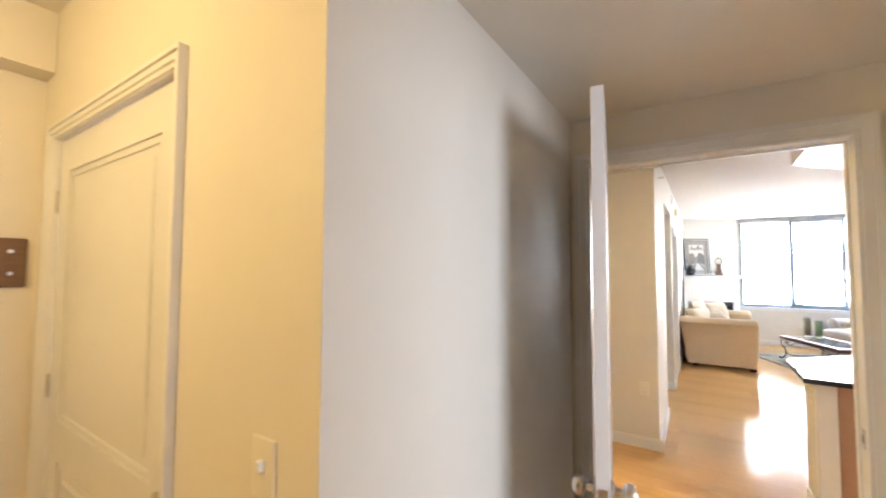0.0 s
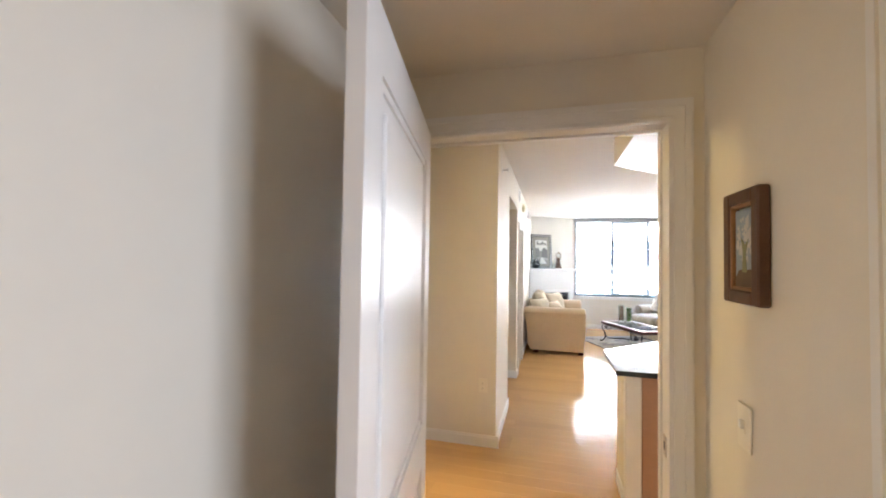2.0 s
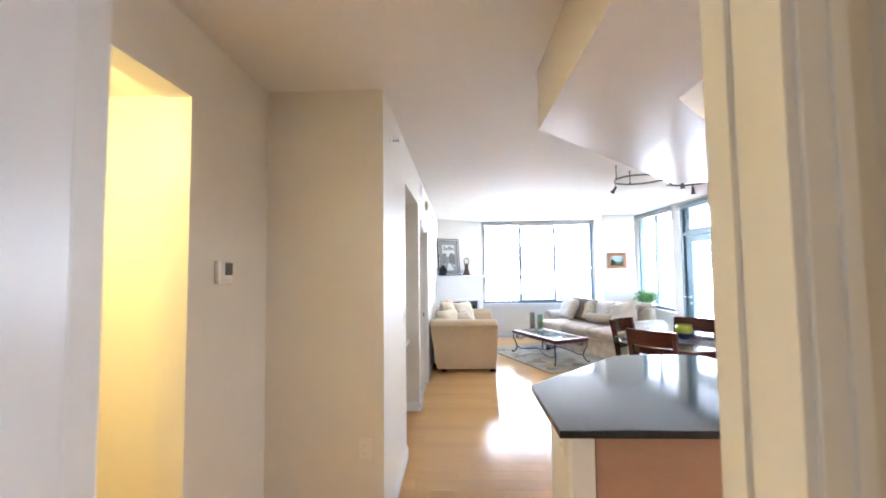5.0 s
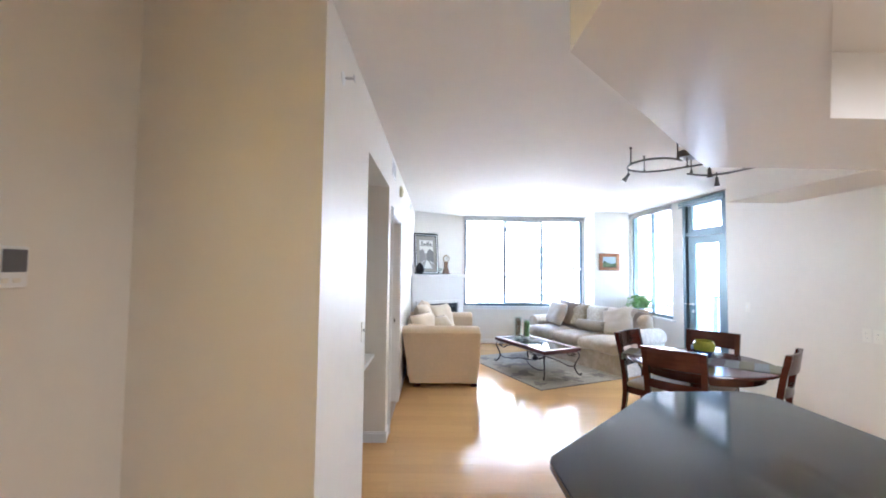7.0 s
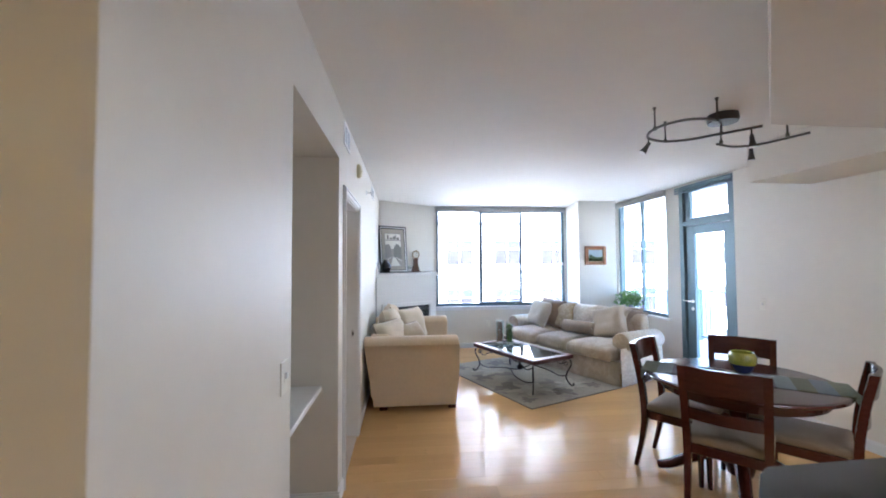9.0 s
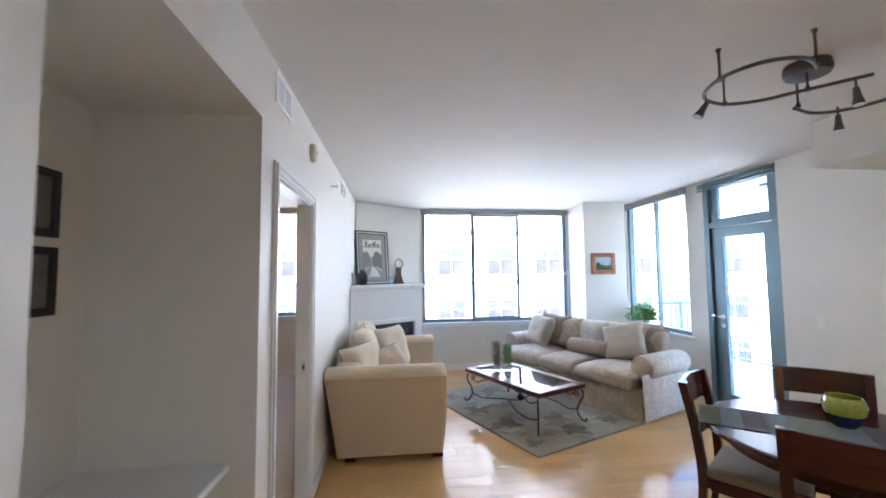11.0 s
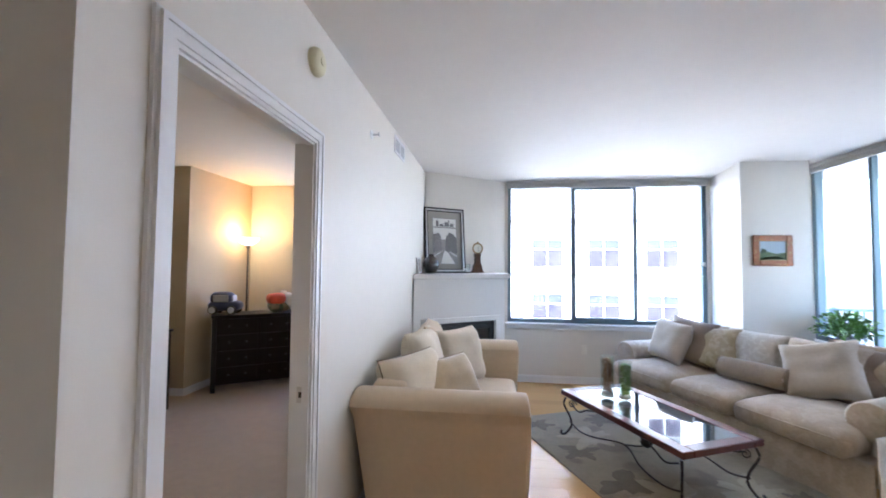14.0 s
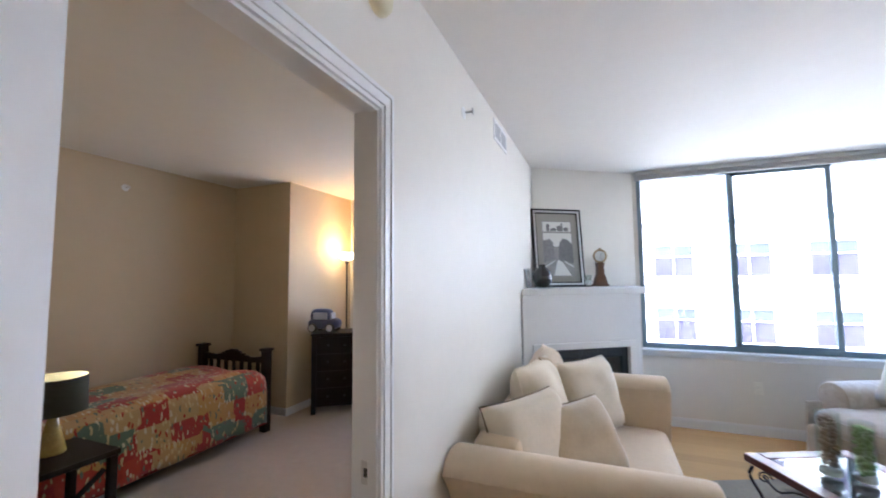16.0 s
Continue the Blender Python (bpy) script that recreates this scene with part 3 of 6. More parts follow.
def wall_plate(m, label, kind):
    """An outlet or a switch on a wall; x across, z up, y out of the wall (-y is the room)."""
    p = thing("wall_outlet" if kind == "outlet" else "light_switch", label, "outlet" if kind == "outlet" else "switch", m)
    boxpart("plate", PLASTIC, p, -0.036, 0.036, -0.006, 0, -0.058, 0.058, 0.003, 2)
    if kind == "outlet":
        for z in (-0.021, 0.021):
            bm = bmesh.new()
            lathe(bm, [(0.015, 0), (0.015, 0.002), (0.013, 0.003)], 20, Matrix.Translation((0, -0.006, z)) @ pose(0, 0, 0, 90))
            s = part("socket", bm, PLASTIC, p)
            for x in (-0.005, 0.005):
                boxpart("slot", GREY, s, x - 0.001, x + 0.001, -0.0095, -0.0085, z - 0.004, z + 0.004)
    else:
        boxpart("toggle", WHITEPLASTIC, p, -0.006, 0.006, -0.017, -0.005, -0.004, 0.018, 0.002)
        boxpart("collar", PLASTIC, p, -0.009, 0.009, -0.008, -0.0055, -0.016, 0.016)
    return p


wall_plate(pose(-0.121, 5.07, 0.50), "ivory outlet plate low on a cream wall", "outlet")
wall_plate(pose(-0.385, 1.675, 1.15), "ivory switch plate on a warm-lit wall", "switch")
wall_plate(pose(0.91, 2.962, 1.12, 0, 0, -90), "ivory switch plate below the tree picture", "switch")
wall_plate(pose(RIGHT, 8.345, 1.095, 0, 0, -90), "ivory switch plate beside the balcony door", "switch")
wall_plate(pose(RIGHT, 7.02, 0.98, 0, 0, -90), "ivory outlet plate on the dining wall", "outlet")
wall_plate(pose(RIGHT, 6.93, 0.98, 0, 0, -90), "ivory outlet plate on the dining wall", "outlet")
wall_plate(pose(LEFT, 5.944, 1.146, 0, 0, 90), "ivory switch plate beside the desk alcove", "switch")
wall_plate(pose(-2.2, 4.1, 1.15, 0, 0, 90), "ivory switch plate on the bath wall", "switch")
wall_plate(pose(1.95, FAR, 0.43), "ivory outlet plate under the window", "outlet")

th = thing("thermostat", "white thermostat with dark display on passage wall", "thermostat", pose(-0.71, 4.622, 1.515, 0, 0, 90))
boxpart("body", WHITEPLASTIC, th, -0.055, 0.055, -0.028, 0, -0.055, 0.055, 0.006, 2)
boxpart("display", GREY, th, -0.015, 0.048, -0.031, -0.0275, -0.014, 0.046, 0.002)
for i in range(3):
    boxpart("button", PLASTIC, th, -0.045 + i * 0.03, -0.027 + i * 0.03, -0.031, -0.0275, -0.042, -0.03, 0.001)

WOODPLATE = material("dark_oak", (0.16, 0.085, 0.035), 0.45, vary=0.2, scale=20, grain=(1, 1, 6))
hk = thing("key_rack", "small brown wooden key holder on vestibule wall", "key holder", pose(-2.05, 1.59, 1.55, 0, 0, 90))
boxpart("board", WOODPLATE, hk, -0.05, 0.05, -0.018, 0, -0.10, 0.10, 0.004)
for z in (-0.045, 0.045):
    bm = bmesh.new()
    rod(bm, (0, -0.016, z), (0, -0.04, z), 0.008)
    part("hook", bm, CHROME, hk)


def grille(m, width, height, label):
    """A return-air grille: frame and slanted slats."""
    g = thing("wall_vent", label, "vent", m)
    bm = bmesh.new()
    f = 0.018
    for x0, x1, z0, z1 in ((-width / 2, -width / 2 + f, 0, height), (width / 2 - f, width / 2, 0, height), (-width / 2 + f, width / 2 - f, 0, f), (-width / 2 + f, width / 2 - f, height - f, height), (-0.006, 0.006, f, height - f)):
        box(bm, x0, x1, -0.009, 0, z0, z1)
    part("frame", bm, TRIM, g)
    boxpart("backing", GREY, g, -width / 2 + f, width / 2 - f, -0.002, -0.0005, f, height - f)
    n = int((height - 2 * f) / 0.014)
    for i in range(n):
        boxpart("slat", SLAT, g, -width / 2 + f, width / 2 - f, -0.006, -0.0045, 0, 0.013, m=pose(0, 0, f + 0.001 + i * 0.014) @ pose(0, -0.005, 0.006, 35) @ pose(0, 0.005, -0.006))
    return g


grille(pose(LEFT, 7.44, 2.40, 0, 0, 90), 0.28, 0.165, "white louvred air vent high on the wall")
grille(pose(LEFT, 9.77, 2.415, 0, 0, 90), 0.36, 0.145, "white louvred air vent high on the wall")


def sprinkler(m):
    s = thing("sprinkler_head", "small chrome sidewall sprinkler head", "sprinkler", m)
    bm = bmesh.new()
    lathe(bm, [(0.03, 0), (0.032, 0.003), (0.02, 0.007), (0.01, 0.012)], 20, pose(0, 0, 0, 90))
    part("escutcheon", bm, WHITEPLASTIC, s, soft=True)
    bm = bmesh.new()
    rod(bm, (0, 0, 0), (0, -0.05, 0), 0.006)
    box(bm, -0.013, 0.013, -0.055, -0.05, -0.013, 0.013)
    part("nozzle", bm, CHROME, s)
    return s


sprinkler(pose(LEFT, 5.34, 2.375, 0, 0, 90))
sprinkler(pose(LEFT, 8.98, 2.35, 0, 0, 90))
sprinkler(pose(-3.46, 9.35, 2.36, 0, 0, 90))

AGED = material("aged_ivory_plastic", (0.66, 0.60, 0.38), 0.45, vary=0.03)
sm = thing("smoke_detector", "round ivory smoke detector above the bedroom door", "detector", pose(LEFT, 8.125, 2.395, 0, 0, 90))
bm = bmesh.new()
lathe(bm, [(0.062, 0), (0.064, 0.012), (0.058, 0.03), (0.045, 0.038), (0.01, 0.04)], 28, pose(0, 0, 0, 90))
part("body", bm, AGED, sm, soft=True)
bm = bmesh.new()
lathe(bm, [(0.018, 0.038), (0.018, 0.044), (0.002, 0.045)], 16, pose(0, 0, 0, 90))
part("test_button", bm, AGED, sm, soft=True)

# white butterfly-shaped clip on the window's side frame
clip = thing("window_ornament", "small white butterfly-shaped clip on the window frame", "ornament", pose(3.365, FAR - 0.004, 1.53))
for sx, sz, ln, name in ((-1, 0.5, 0.052, "wing"), (1, 0.6, 0.045, "wing"), (1, -0.5, 0.05, "wing"), (-1, -0.6, 0.04, "wing")):
    bm = bmesh.new()
    made = bmesh.ops.create_icosphere(bm, subdivisions=2, radius=0.5)["verts"]
    ang = math.degrees(math.atan2(sz, sx))
    bmesh.ops.transform(bm, verts=made, matrix=pose(0, -0.012, 0, 0, -ang) @ pose(ln * 0.5, 0, 0) @ Matrix.Diagonal((ln, 0.014, 0.03, 1)))
    part(name, bm, WHITEPLASTIC, clip, soft=True)
bm = bmesh.new()
rod(bm, (0, 0.012, 0), (0, -0.02, 0), 0.008)
part("body", bm, WHITEPLASTIC, clip, soft=True)

# ---- soft shapes ----


def puff(bm, x0, x1, y0, y1, z0, z1, r=0.06, crown=0.0, cuts=9, rough=0.0, m=None, seed=0.0):
    """A rounded, slightly crowned block, as of a stuffed cushion."""
    k = cuts + 1
    grid = {}
    for i in range(k + 1):
        for j in range(k + 1):
            for l in range(k + 1):
                if 0 in (i, j, l) or k in (i, j, l):
                    grid[i, j, l] = bm.verts.new((2 * i / k - 1, 2 * j / k - 1, 2 * l / k - 1))
    for i in range(k):
        for j in range(k):
            for e in (0, k):
                bm.faces.new((grid[i, j, e], grid[i + 1, j, e], grid[i + 1, j + 1, e], grid[i, j + 1, e]))
                bm.faces.new((grid[i, e, j], grid[i + 1, e, j], grid[i + 1, e, j + 1], grid[i, e, j + 1]))
                bm.faces.new((grid[e, i, j], grid[e, i + 1, j], grid[e, i + 1, j + 1], grid[e, i, j + 1]))
    verts = list(grid.values())
    h = Vector(((x1 - x0) / 2, (y1 - y0) / 2, (z1 - z0) / 2))
    c = Vector(((x0 + x1) / 2, (y0 + y1) / 2, (z0 + z1) / 2))
    r = min(r, h.x, h.y, h.z)
    for v in verts:
        u = v.co.copy()
        p = Vector((math.sin(u.x * math.pi / 2) * h.x, math.sin(u.y * math.pi / 2) * h.y, math.sin(u.z * math.pi / 2) * h.z))
        q = Vector([max(-(a - r), min(a - r, b)) for a, b in zip(h, p)])
        d = p - q
        if d.length > 1e-6:
            p = q + d.normalized() * r
        lift = crown * (1 - (p.x / h.x) ** 2) * (1 - (p.y / h.y) ** 2)
        p.z += lift * (1 if p.z > 0 else -0.2)
        if rough:
            p += Vector((0, 0, 1)) * rough * noise.noise(Vector((p.x * 7 + seed, p.y * 7, p.z * 7)))
            p += Vector((1, 0, 0)) * rough * 0.6 * noise.noise(Vector((p.y * 9, p.z * 9 + seed, p.x * 5)))
        v.co = p + c
    if m is not None:
        bmesh.ops.transform(bm, verts=verts, matrix=m)
    return verts


def pillow(name, label, m, w, h, t, mat, pipe=None, seed=0.0, group="throw pillows"):
    """A knife-edge pillow standing in the xz plane, with pulled-in sides, wrinkles and piping."""
    o = thing(name, label, "pillow", m, group)
    bm = bmesh.new()
    n = 16
    grid = {}
    edge = {}
    for s in (1, -1):
        for i in range(n + 1):
            for k in range(n + 1):
                u, v = 2 * i / n - 1, 2 * k / n - 1
                rim = i in (0, n) or k in (0, n)
                x = w / 2 * u * (1 - 0.055 * (1 - v * v) * abs(u) ** 3)
                z = h / 2 * v * (1 - 0.055 * (1 - u * u) * abs(v) ** 3)
                y = s * t * 0.6 * ((1 - u ** 4) * (1 - v ** 4)) ** 0.48
                y += s * 0.012 * noise.noise(Vector((u * 2.2 + seed, v * 2.2, seed))) * (0 if rim else 1)
                y += 0.02 * noise.noise(Vector((u * 1.1 - seed, v * 1.1, 3 + seed)))
                if rim:
                    if (i, k) not in edge:
                        edge[i, k] = bm.verts.new((x, y, z + h / 2))
                    grid[s, i, k] = edge[i, k]
                else:
                    grid[s, i, k] = bm.verts.new((x, y, z + h / 2))
        for i in range(n):
            for k in range(n):
                f = (grid[s, i, k], grid[s, i + 1, k], grid[s, i + 1, k + 1], grid[s, i, k + 1])
                bm.faces.new(f if s < 0 else reversed(f))
    ring = [edge[i, 0].co.copy() for i in range(n)] + [edge[n, k].co.copy() for k in range(n)] + [edge[n - i, n].co.copy() for i in range(n)] + [edge[0, n - k].co.copy() for k in range(n + 1)]
    cover = part("cover", bm, mat, o, soft=True)
    if pipe:
        bm = bmesh.new()
        tube(bm, ring, 0.005, 6)
        part("piping", bm, pipe, o, soft=True)
    return o


CREAM = material("cream_upholstery", (0.64, 0.49, 0.315), 0.85, vary=0.05, scale=3, bump=0.25, bump_scale=500, sheen=0.25)
BEIGE = material("beige_chenille", (0.51, 0.425, 0.315), 0.9, vary=0.07, scale=6, bump=0.3, bump_scale=280, sheen=0.3)
IVORY = material("ivory_cotton", (0.66, 0.555, 0.40), 0.9, vary=0.05, scale=5, bump=0.3, bump_scale=300, sheen=0.2)
TANPILLOW = material("tan_velvet", (0.42, 0.315, 0.18), 0.8, vary=0.08, scale=6, bump=0.2, bump_scale=300, sheen=0.4)
PIPING = material("dark_piping", (0.17, 0.12, 0.07), 0.8, vary=0.1)
CHENILLE = material("taupe_chenille", (0.44, 0.345, 0.235), 0.9, vary=0.16, scale=7, bump=0.35, bump_scale=260, second=(0.49, 0.395, 0.28), second_scale=9, second_amount=0.5, sheen=0.35)
DAMASK = material("damask_weave", (0.58, 0.51, 0.41), 0.8, vary=0.08, scale=9, bump=0.25, bump_scale=220, second=(0.66, 0.60, 0.50), second_scale=24, second_amount=0.5, sheen=0.2)
BROWNPILLOW = material("brown_velvet", (0.26, 0.185, 0.12), 0.8, vary=0.12, scale=8, bump=0.2, bump_scale=260, sheen=0.4)
GOLDPILLOW = material("gold_damask", (0.42, 0.33, 0.20), 0.75, vary=0.1, scale=12, bump=0.2, bump_scale=200, second=(0.50, 0.41, 0.27), second_scale=16, second_amount=0.5, sheen=0.3)
MAHOGANY = material("mahogany", (0.062, 0.014, 0.009), 0.24, vary=0.3, scale=9, grain=(1, 1, 5), coat=0.15)
CHERRY = material("dark_cherry", (0.095, 0.02, 0.014), 0.33, vary=0.3, scale=9, grain=(6, 1, 1), coat=0.08)
ESPRESSO = material("espresso_wood", (0.010, 0.006, 0.005), 0.5, vary=0.25, scale=8, grain=(1, 1, 5), spec=0.3)

# ---- loveseat ----


def flared_arm(bm, y0, y1, out, x0, x1, top):
    """A padded arm whose outer side flares up to a roll; out is -1 or +1 along y."""
    inner, outer = (y1, y0) if out < 0 else (y0, y1)
    prof = [(inner, 0.055), (inner, top - 0.07)]
    for a in range(9):
        ang = math.pi * a / 8
        prof.append((((inner + outer + out * 0.055) / 2) - out * math.cos(ang) * (abs(outer - inner) + 0.055) / 2, top - 0.075 + 0.075 * math.sin(ang)))
    prof += [(outer + out * 0.035, top - 0.105), (outer + out * 0.008, top - 0.15), (outer - out * 0.004, top - 0.30), (outer - out * 0.012, top - 0.5), (outer - out * 0.02, 0.055)]
    rings = []
    for x, sc, dz in ((x0 - 0.0, 0.96, -0.01), (x0 + 0.015, 1, 0), (x0 + (x1 - x0) * 0.5, 1, 0.0), (x1 - 0.03, 1, 0.002), (x1 - 0.008, 0.98, -0.004), (x1, 0.92, -0.02)):
        mid = (inner + outer) / 2
        ring = []
        for y, z in prof:
            lean = 0.10 * (1 - min(1, (z - 0.055) / (top - 0.135))) * (1 if x < (x0 + x1) / 2 else -0.25)
            bulge = 0.02 * math.sin(math.pi * min(1, max(0, (z - 0.055) / (top - 0.055)))) if x > (x0 + x1) / 2 else 0
            ring.append(bm.verts.new((x + lean + bulge, mid + (y - mid) * sc, 0.055 + (z - 0.055) * (1 + dz))))
        rings.append(ring)
    n = len(prof)
    for lo, hi in zip(rings, rings[1:]):
        for i in range(n):
            bm.faces.new((lo[i], lo[(i + 1) % n], hi[(i + 1) % n], hi[i]))
    bm.faces.new(rings[0])
    bm.faces.new(list(reversed(rings[-1])))


ls = thing("loveseat", "cream upholstered loveseat with flared arms against the wall", "loveseat", pose(0.0, 8.68, 0))
L = 1.76
bm = bmesh.new()
flared_arm(bm, 0.0, 0.20, -1, -0.005, 0.985, 0.775)
part("arm", bm, CREAM, ls, soft=True)
bm = bmesh.new()
flared_arm(bm, L - 0.20, L, 1, -0.005, 1.03, 0.775)
part("arm", bm, CREAM, ls, soft=True)
bm = bmesh.new()
puff(bm, 0.03, 0.27, 0.19, L - 0.19, 0.06, 0.775, 0.07)
part("backrest", bm, CREAM, ls, soft=True)
boxpart("base", CREAM, ls, 0.12, 0.96, 0.14, L - 0.14, 0.058, 0.30, 0.015, 2)
bm = bmesh.new()
puff(bm, 0.24, 1.0, 0.205, L - 0.205, 0.29, 0.46, 0.06, 0.025)
part("seat_cushion", bm, CREAM, ls, soft=True)
for x in (0.15, 0.88):
    for y in (0.06, L - 0.15):
        bm = bmesh.new()
        box(bm, x, x + 0.085, y, y + 0.085, 0.0, 0.062, None, 0.006)
        part("foot", bm, MAHOGANY, ls, "dark wooden block foot")


def lean(x, y, z, yaw, tilt, roll=0):
    return pose(x, y, z, 0, 0, yaw) @ pose(0, 0, 0, tilt, roll, 0)


# pillows stand on the seat and lean on the back
SEAT = 0.475
pillow("throw_pillow", "plump cream pillow with piped edges on the loveseat", lean(0.33, 9.13, SEAT - 0.03, 62, -20), 0.56, 0.46, 0.22, IVORY, PIPING, 1.0)
pillow("throw_pillow", "tan velvet pillow with dark piping on the loveseat", lean(0.57, 9.29, SEAT - 0.03, 54, -30), 0.54, 0.42, 0.16, TANPILLOW, PIPING, 2.0)
pillow("throw_pillow", "plump cream pillow with piped edges on the loveseat", lean(0.33, 9.60, SEAT, 80, -16), 0.52, 0.52, 0.20, IVORY, IVORY, 3.0)
pillow("throw_pillow", "plump cream pillow with piped edges on the loveseat", lean(0.33, 10.02, SEAT, 96, -14), 0.52, 0.52, 0.20, CREAM, CREAM, 4.0)
pillow("throw_pillow", "pale ivory pillow leaning on the loveseat's cushions", lean(0.58, 9.93, SEAT, 55, -18), 0.50, 0.48, 0.17, IVORY, IVORY, 5.0)

# ---- sofa ----
so = thing("sofa", "long taupe slipcovered sofa with rolled arms and skirt", "sofa", pose(3.06, 9.17, 0, 0, 0, 24.8))
SL, SD = 2.30, 0.93
bm = bmesh.new()
puff(bm, 0.70, SD, 0.16, SL - 0.16, 0.30, 0.84, 0.10, 0.0, 10, 0.01)
part("backrest", bm, CHENILLE, so, soft=True)
boxpart("base", CHENILLE, so, 0.03, SD - 0.02, 0.02, SL - 0.02, 0.16, 0.30, 0.02, 2)


def skirt(bm, pts, z0, z1, flare):
    """A hanging skirt along points, with gentle folds and thickness."""
    outer, inner = [], []
    c = Vector((SD / 2, SL / 2))
    for i, p in enumerate(pts):
        p = Vector(p)
        d = (p - c).normalized()
        w = 0.006 * math.sin(i * 1.7) + 0.004 * math.sin(i * 0.6)
        q = p + d * (flare + w)
        outer.append((bm.verts.new((q.x, q.y, z0)), bm.verts.new((p.x, p.y, z1))))
        q -= d * 0.01
        r = p - d * 0.01
        inner.append((bm.verts.new((q.x, q.y, z0)), bm.verts.new((r.x, r.y, z1))))
    n = len(pts)
    for i in range(n - 1):
        bm.faces.new((outer[i][0], outer[i + 1][0], outer[i + 1][1], outer[i][1]))
        bm.faces.new((inner[i + 1][0], inner[i][0], inner[i][1], inner[i + 1][1]))
        bm.faces.new((inner[i][0], inner[i + 1][0], outer[i + 1][0], outer[i][0]))
        bm.faces.new((outer[i][1], outer[i + 1][1], inner[i + 1][1], inner[i][1]))
    for i in (0, n - 1):
        f = (outer[i][0], outer[i][1], inner[i][1], inner[i][0])
        bm.faces.new(f if i else reversed(f))


bm = bmesh.new()
skirt(bm, [(0.02, 0.02 + (SL - 0.04) * i / 40) for i in range(41)], 0.012, 0.29, 0.01)
part("front_skirt", bm, CHENILLE, so, soft=True)
for y, name in ((0.0, "side_skirt"), (SL, "side_skirt")):
    bm = bmesh.new()
    skirt(bm, [(0.03 + (SD - 0.06) * i / 20, y + (0.012 if y == 0 else -0.012)) for i in range(21)], 0.012, 0.47, 0.02)
    part(name, bm, DAMASK, so, "pale damask side panel", soft=True)
for y0, y1, out in ((0.0, 0.27, -1), (SL - 0.27, SL, 1)):
    bm = bmesh.new()
    yc, zc, rr = (y0 + y1) / 2 + out * 0.03, 0.515, 0.135
    n = 22
    rings = []
    for x, sc in ((0.17, 0.6), (0.172, 0.9), (0.19, 1.0), (0.45, 1.0), (0.70, 1.0), (0.90, 0.97)):
        ring = []
        for i in range(n):
            a = 2 * math.pi * i / n
            ring.append(bm.verts.new((x, yc + sc * rr * 1.05 * math.cos(a), zc + sc * rr * 0.95 * math.sin(a) + 0.006 * noise.noise(Vector((x * 6, a, 0))))))
        rings.append(ring)
    for lo, hi in zip(rings, rings[1:]):
        for i in range(n):
            bm.faces.new((lo[i], lo[(i + 1) % n], hi[(i + 1) % n], hi[i]))
    bm.faces.new(rings[0])
    bm.faces.new(list(reversed(rings[-1])))
    roll = part("arm_roll", bm, DAMASK, so, "pale damask rolled arm", soft=True)
    bm = bmesh.new()
    lathe(bm, [(0.118, 0.0), (0.124, 0.006), (0.120, 0.014), (0.09, 0.022), (0.03, 0.026), (0.004, 0.026)], 26, pose(0.176, yc, zc, 0, -90))
    part("arm_front", bm, CHENILLE, roll, "taupe chenille scroll front", soft=True)
    bm = bmesh.new()
    puff(bm, 0.20, 0.90, min(y0, y1) + 0.03, max(y0, y1) - 0.03, 0.26, 0.52, 0.03)
    part("arm_body", bm, DAMASK, so, soft=True)
for i in range(3):
    y0 = 0.27 + i * (SL - 0.54) / 3
    y1 = y0 + (SL - 0.54) / 3
    if i == 0:
        y0 -= 0.16
    if i == 2:
        y1 += 0.16
    bm = bmesh.new()
    puff(bm, -0.05, 0.74, y0 + 0.004, y1 - 0.004, 0.285, 0.455, 0.075, 0.045, 11, 0.012, None, i * 3.0)
    cush = part("seat_cushion", bm, CHENILLE, so, soft=True)
    bm = bmesh.new()
    zz = 0.43
    tube(bm, [(-0.042, y0 + 0.06, zz - 0.02)] + [(-0.045, y0 + 0.06 + (y1 - y0 - 0.12) * k / 8, zz - 0.018) for k in range(9)], 0.005, 6)
    part("piping", bm, CHENILLE, cush, soft=True)
SM = so.matrix_basis


def on_sofa(x, y, z, yaw, tilt, roll=0):
    return SM @ pose(x, y, z, 0, 0, yaw) @ pose(0, 0, 0, tilt, roll, 0)


S2 = 0.495
# back cushions
for i, y in enumerate((0.62, 1.15, 1.70)):
    pillow("back_cushion", "soft damask back cushion of the sofa", on_sofa(0.66, y, 0.47, -90, -12), 0.56, 0.44, 0.20, DAMASK if i == 1 else CHENILLE, None, 10.0 + i, "sofa back cushions")
pillow("throw_pillow", "large light beige pillow on the sofa's near end", on_sofa(0.50, 0.50, S2, -72, -26, -14), 0.50, 0.46, 0.17, BEIGE, None, 6.0)
pillow("throw_pillow", "brown velvet pillow leaning on the sofa back", on_sofa(0.66, 0.40, S2 + 0.03, -60, -20, 12), 0.46, 0.40, 0.14, BROWNPILLOW, None, 7.0)
pillow("throw_pillow", "tan pillow tucked in the sofa corner", on_sofa(0.78, 0.43, S2 + 0.11, -62, -10, 5), 0.36, 0.32, 0.12, TANPILLOW, None, 7.5)
pillow("throw_pillow", "large light beige pillow at the sofa's far end", on_sofa(0.36, 1.86, S2, -100, -20, 3), 0.46, 0.44, 0.17, BEIGE, None, 8.0)
pillow("throw_pillow", "dark taupe pillow behind a lighter one", on_sofa(0.54, 1.74, S2, -84, -14, 6), 0.50, 0.46, 0.16, BROWNPILLOW, None, 9.0)
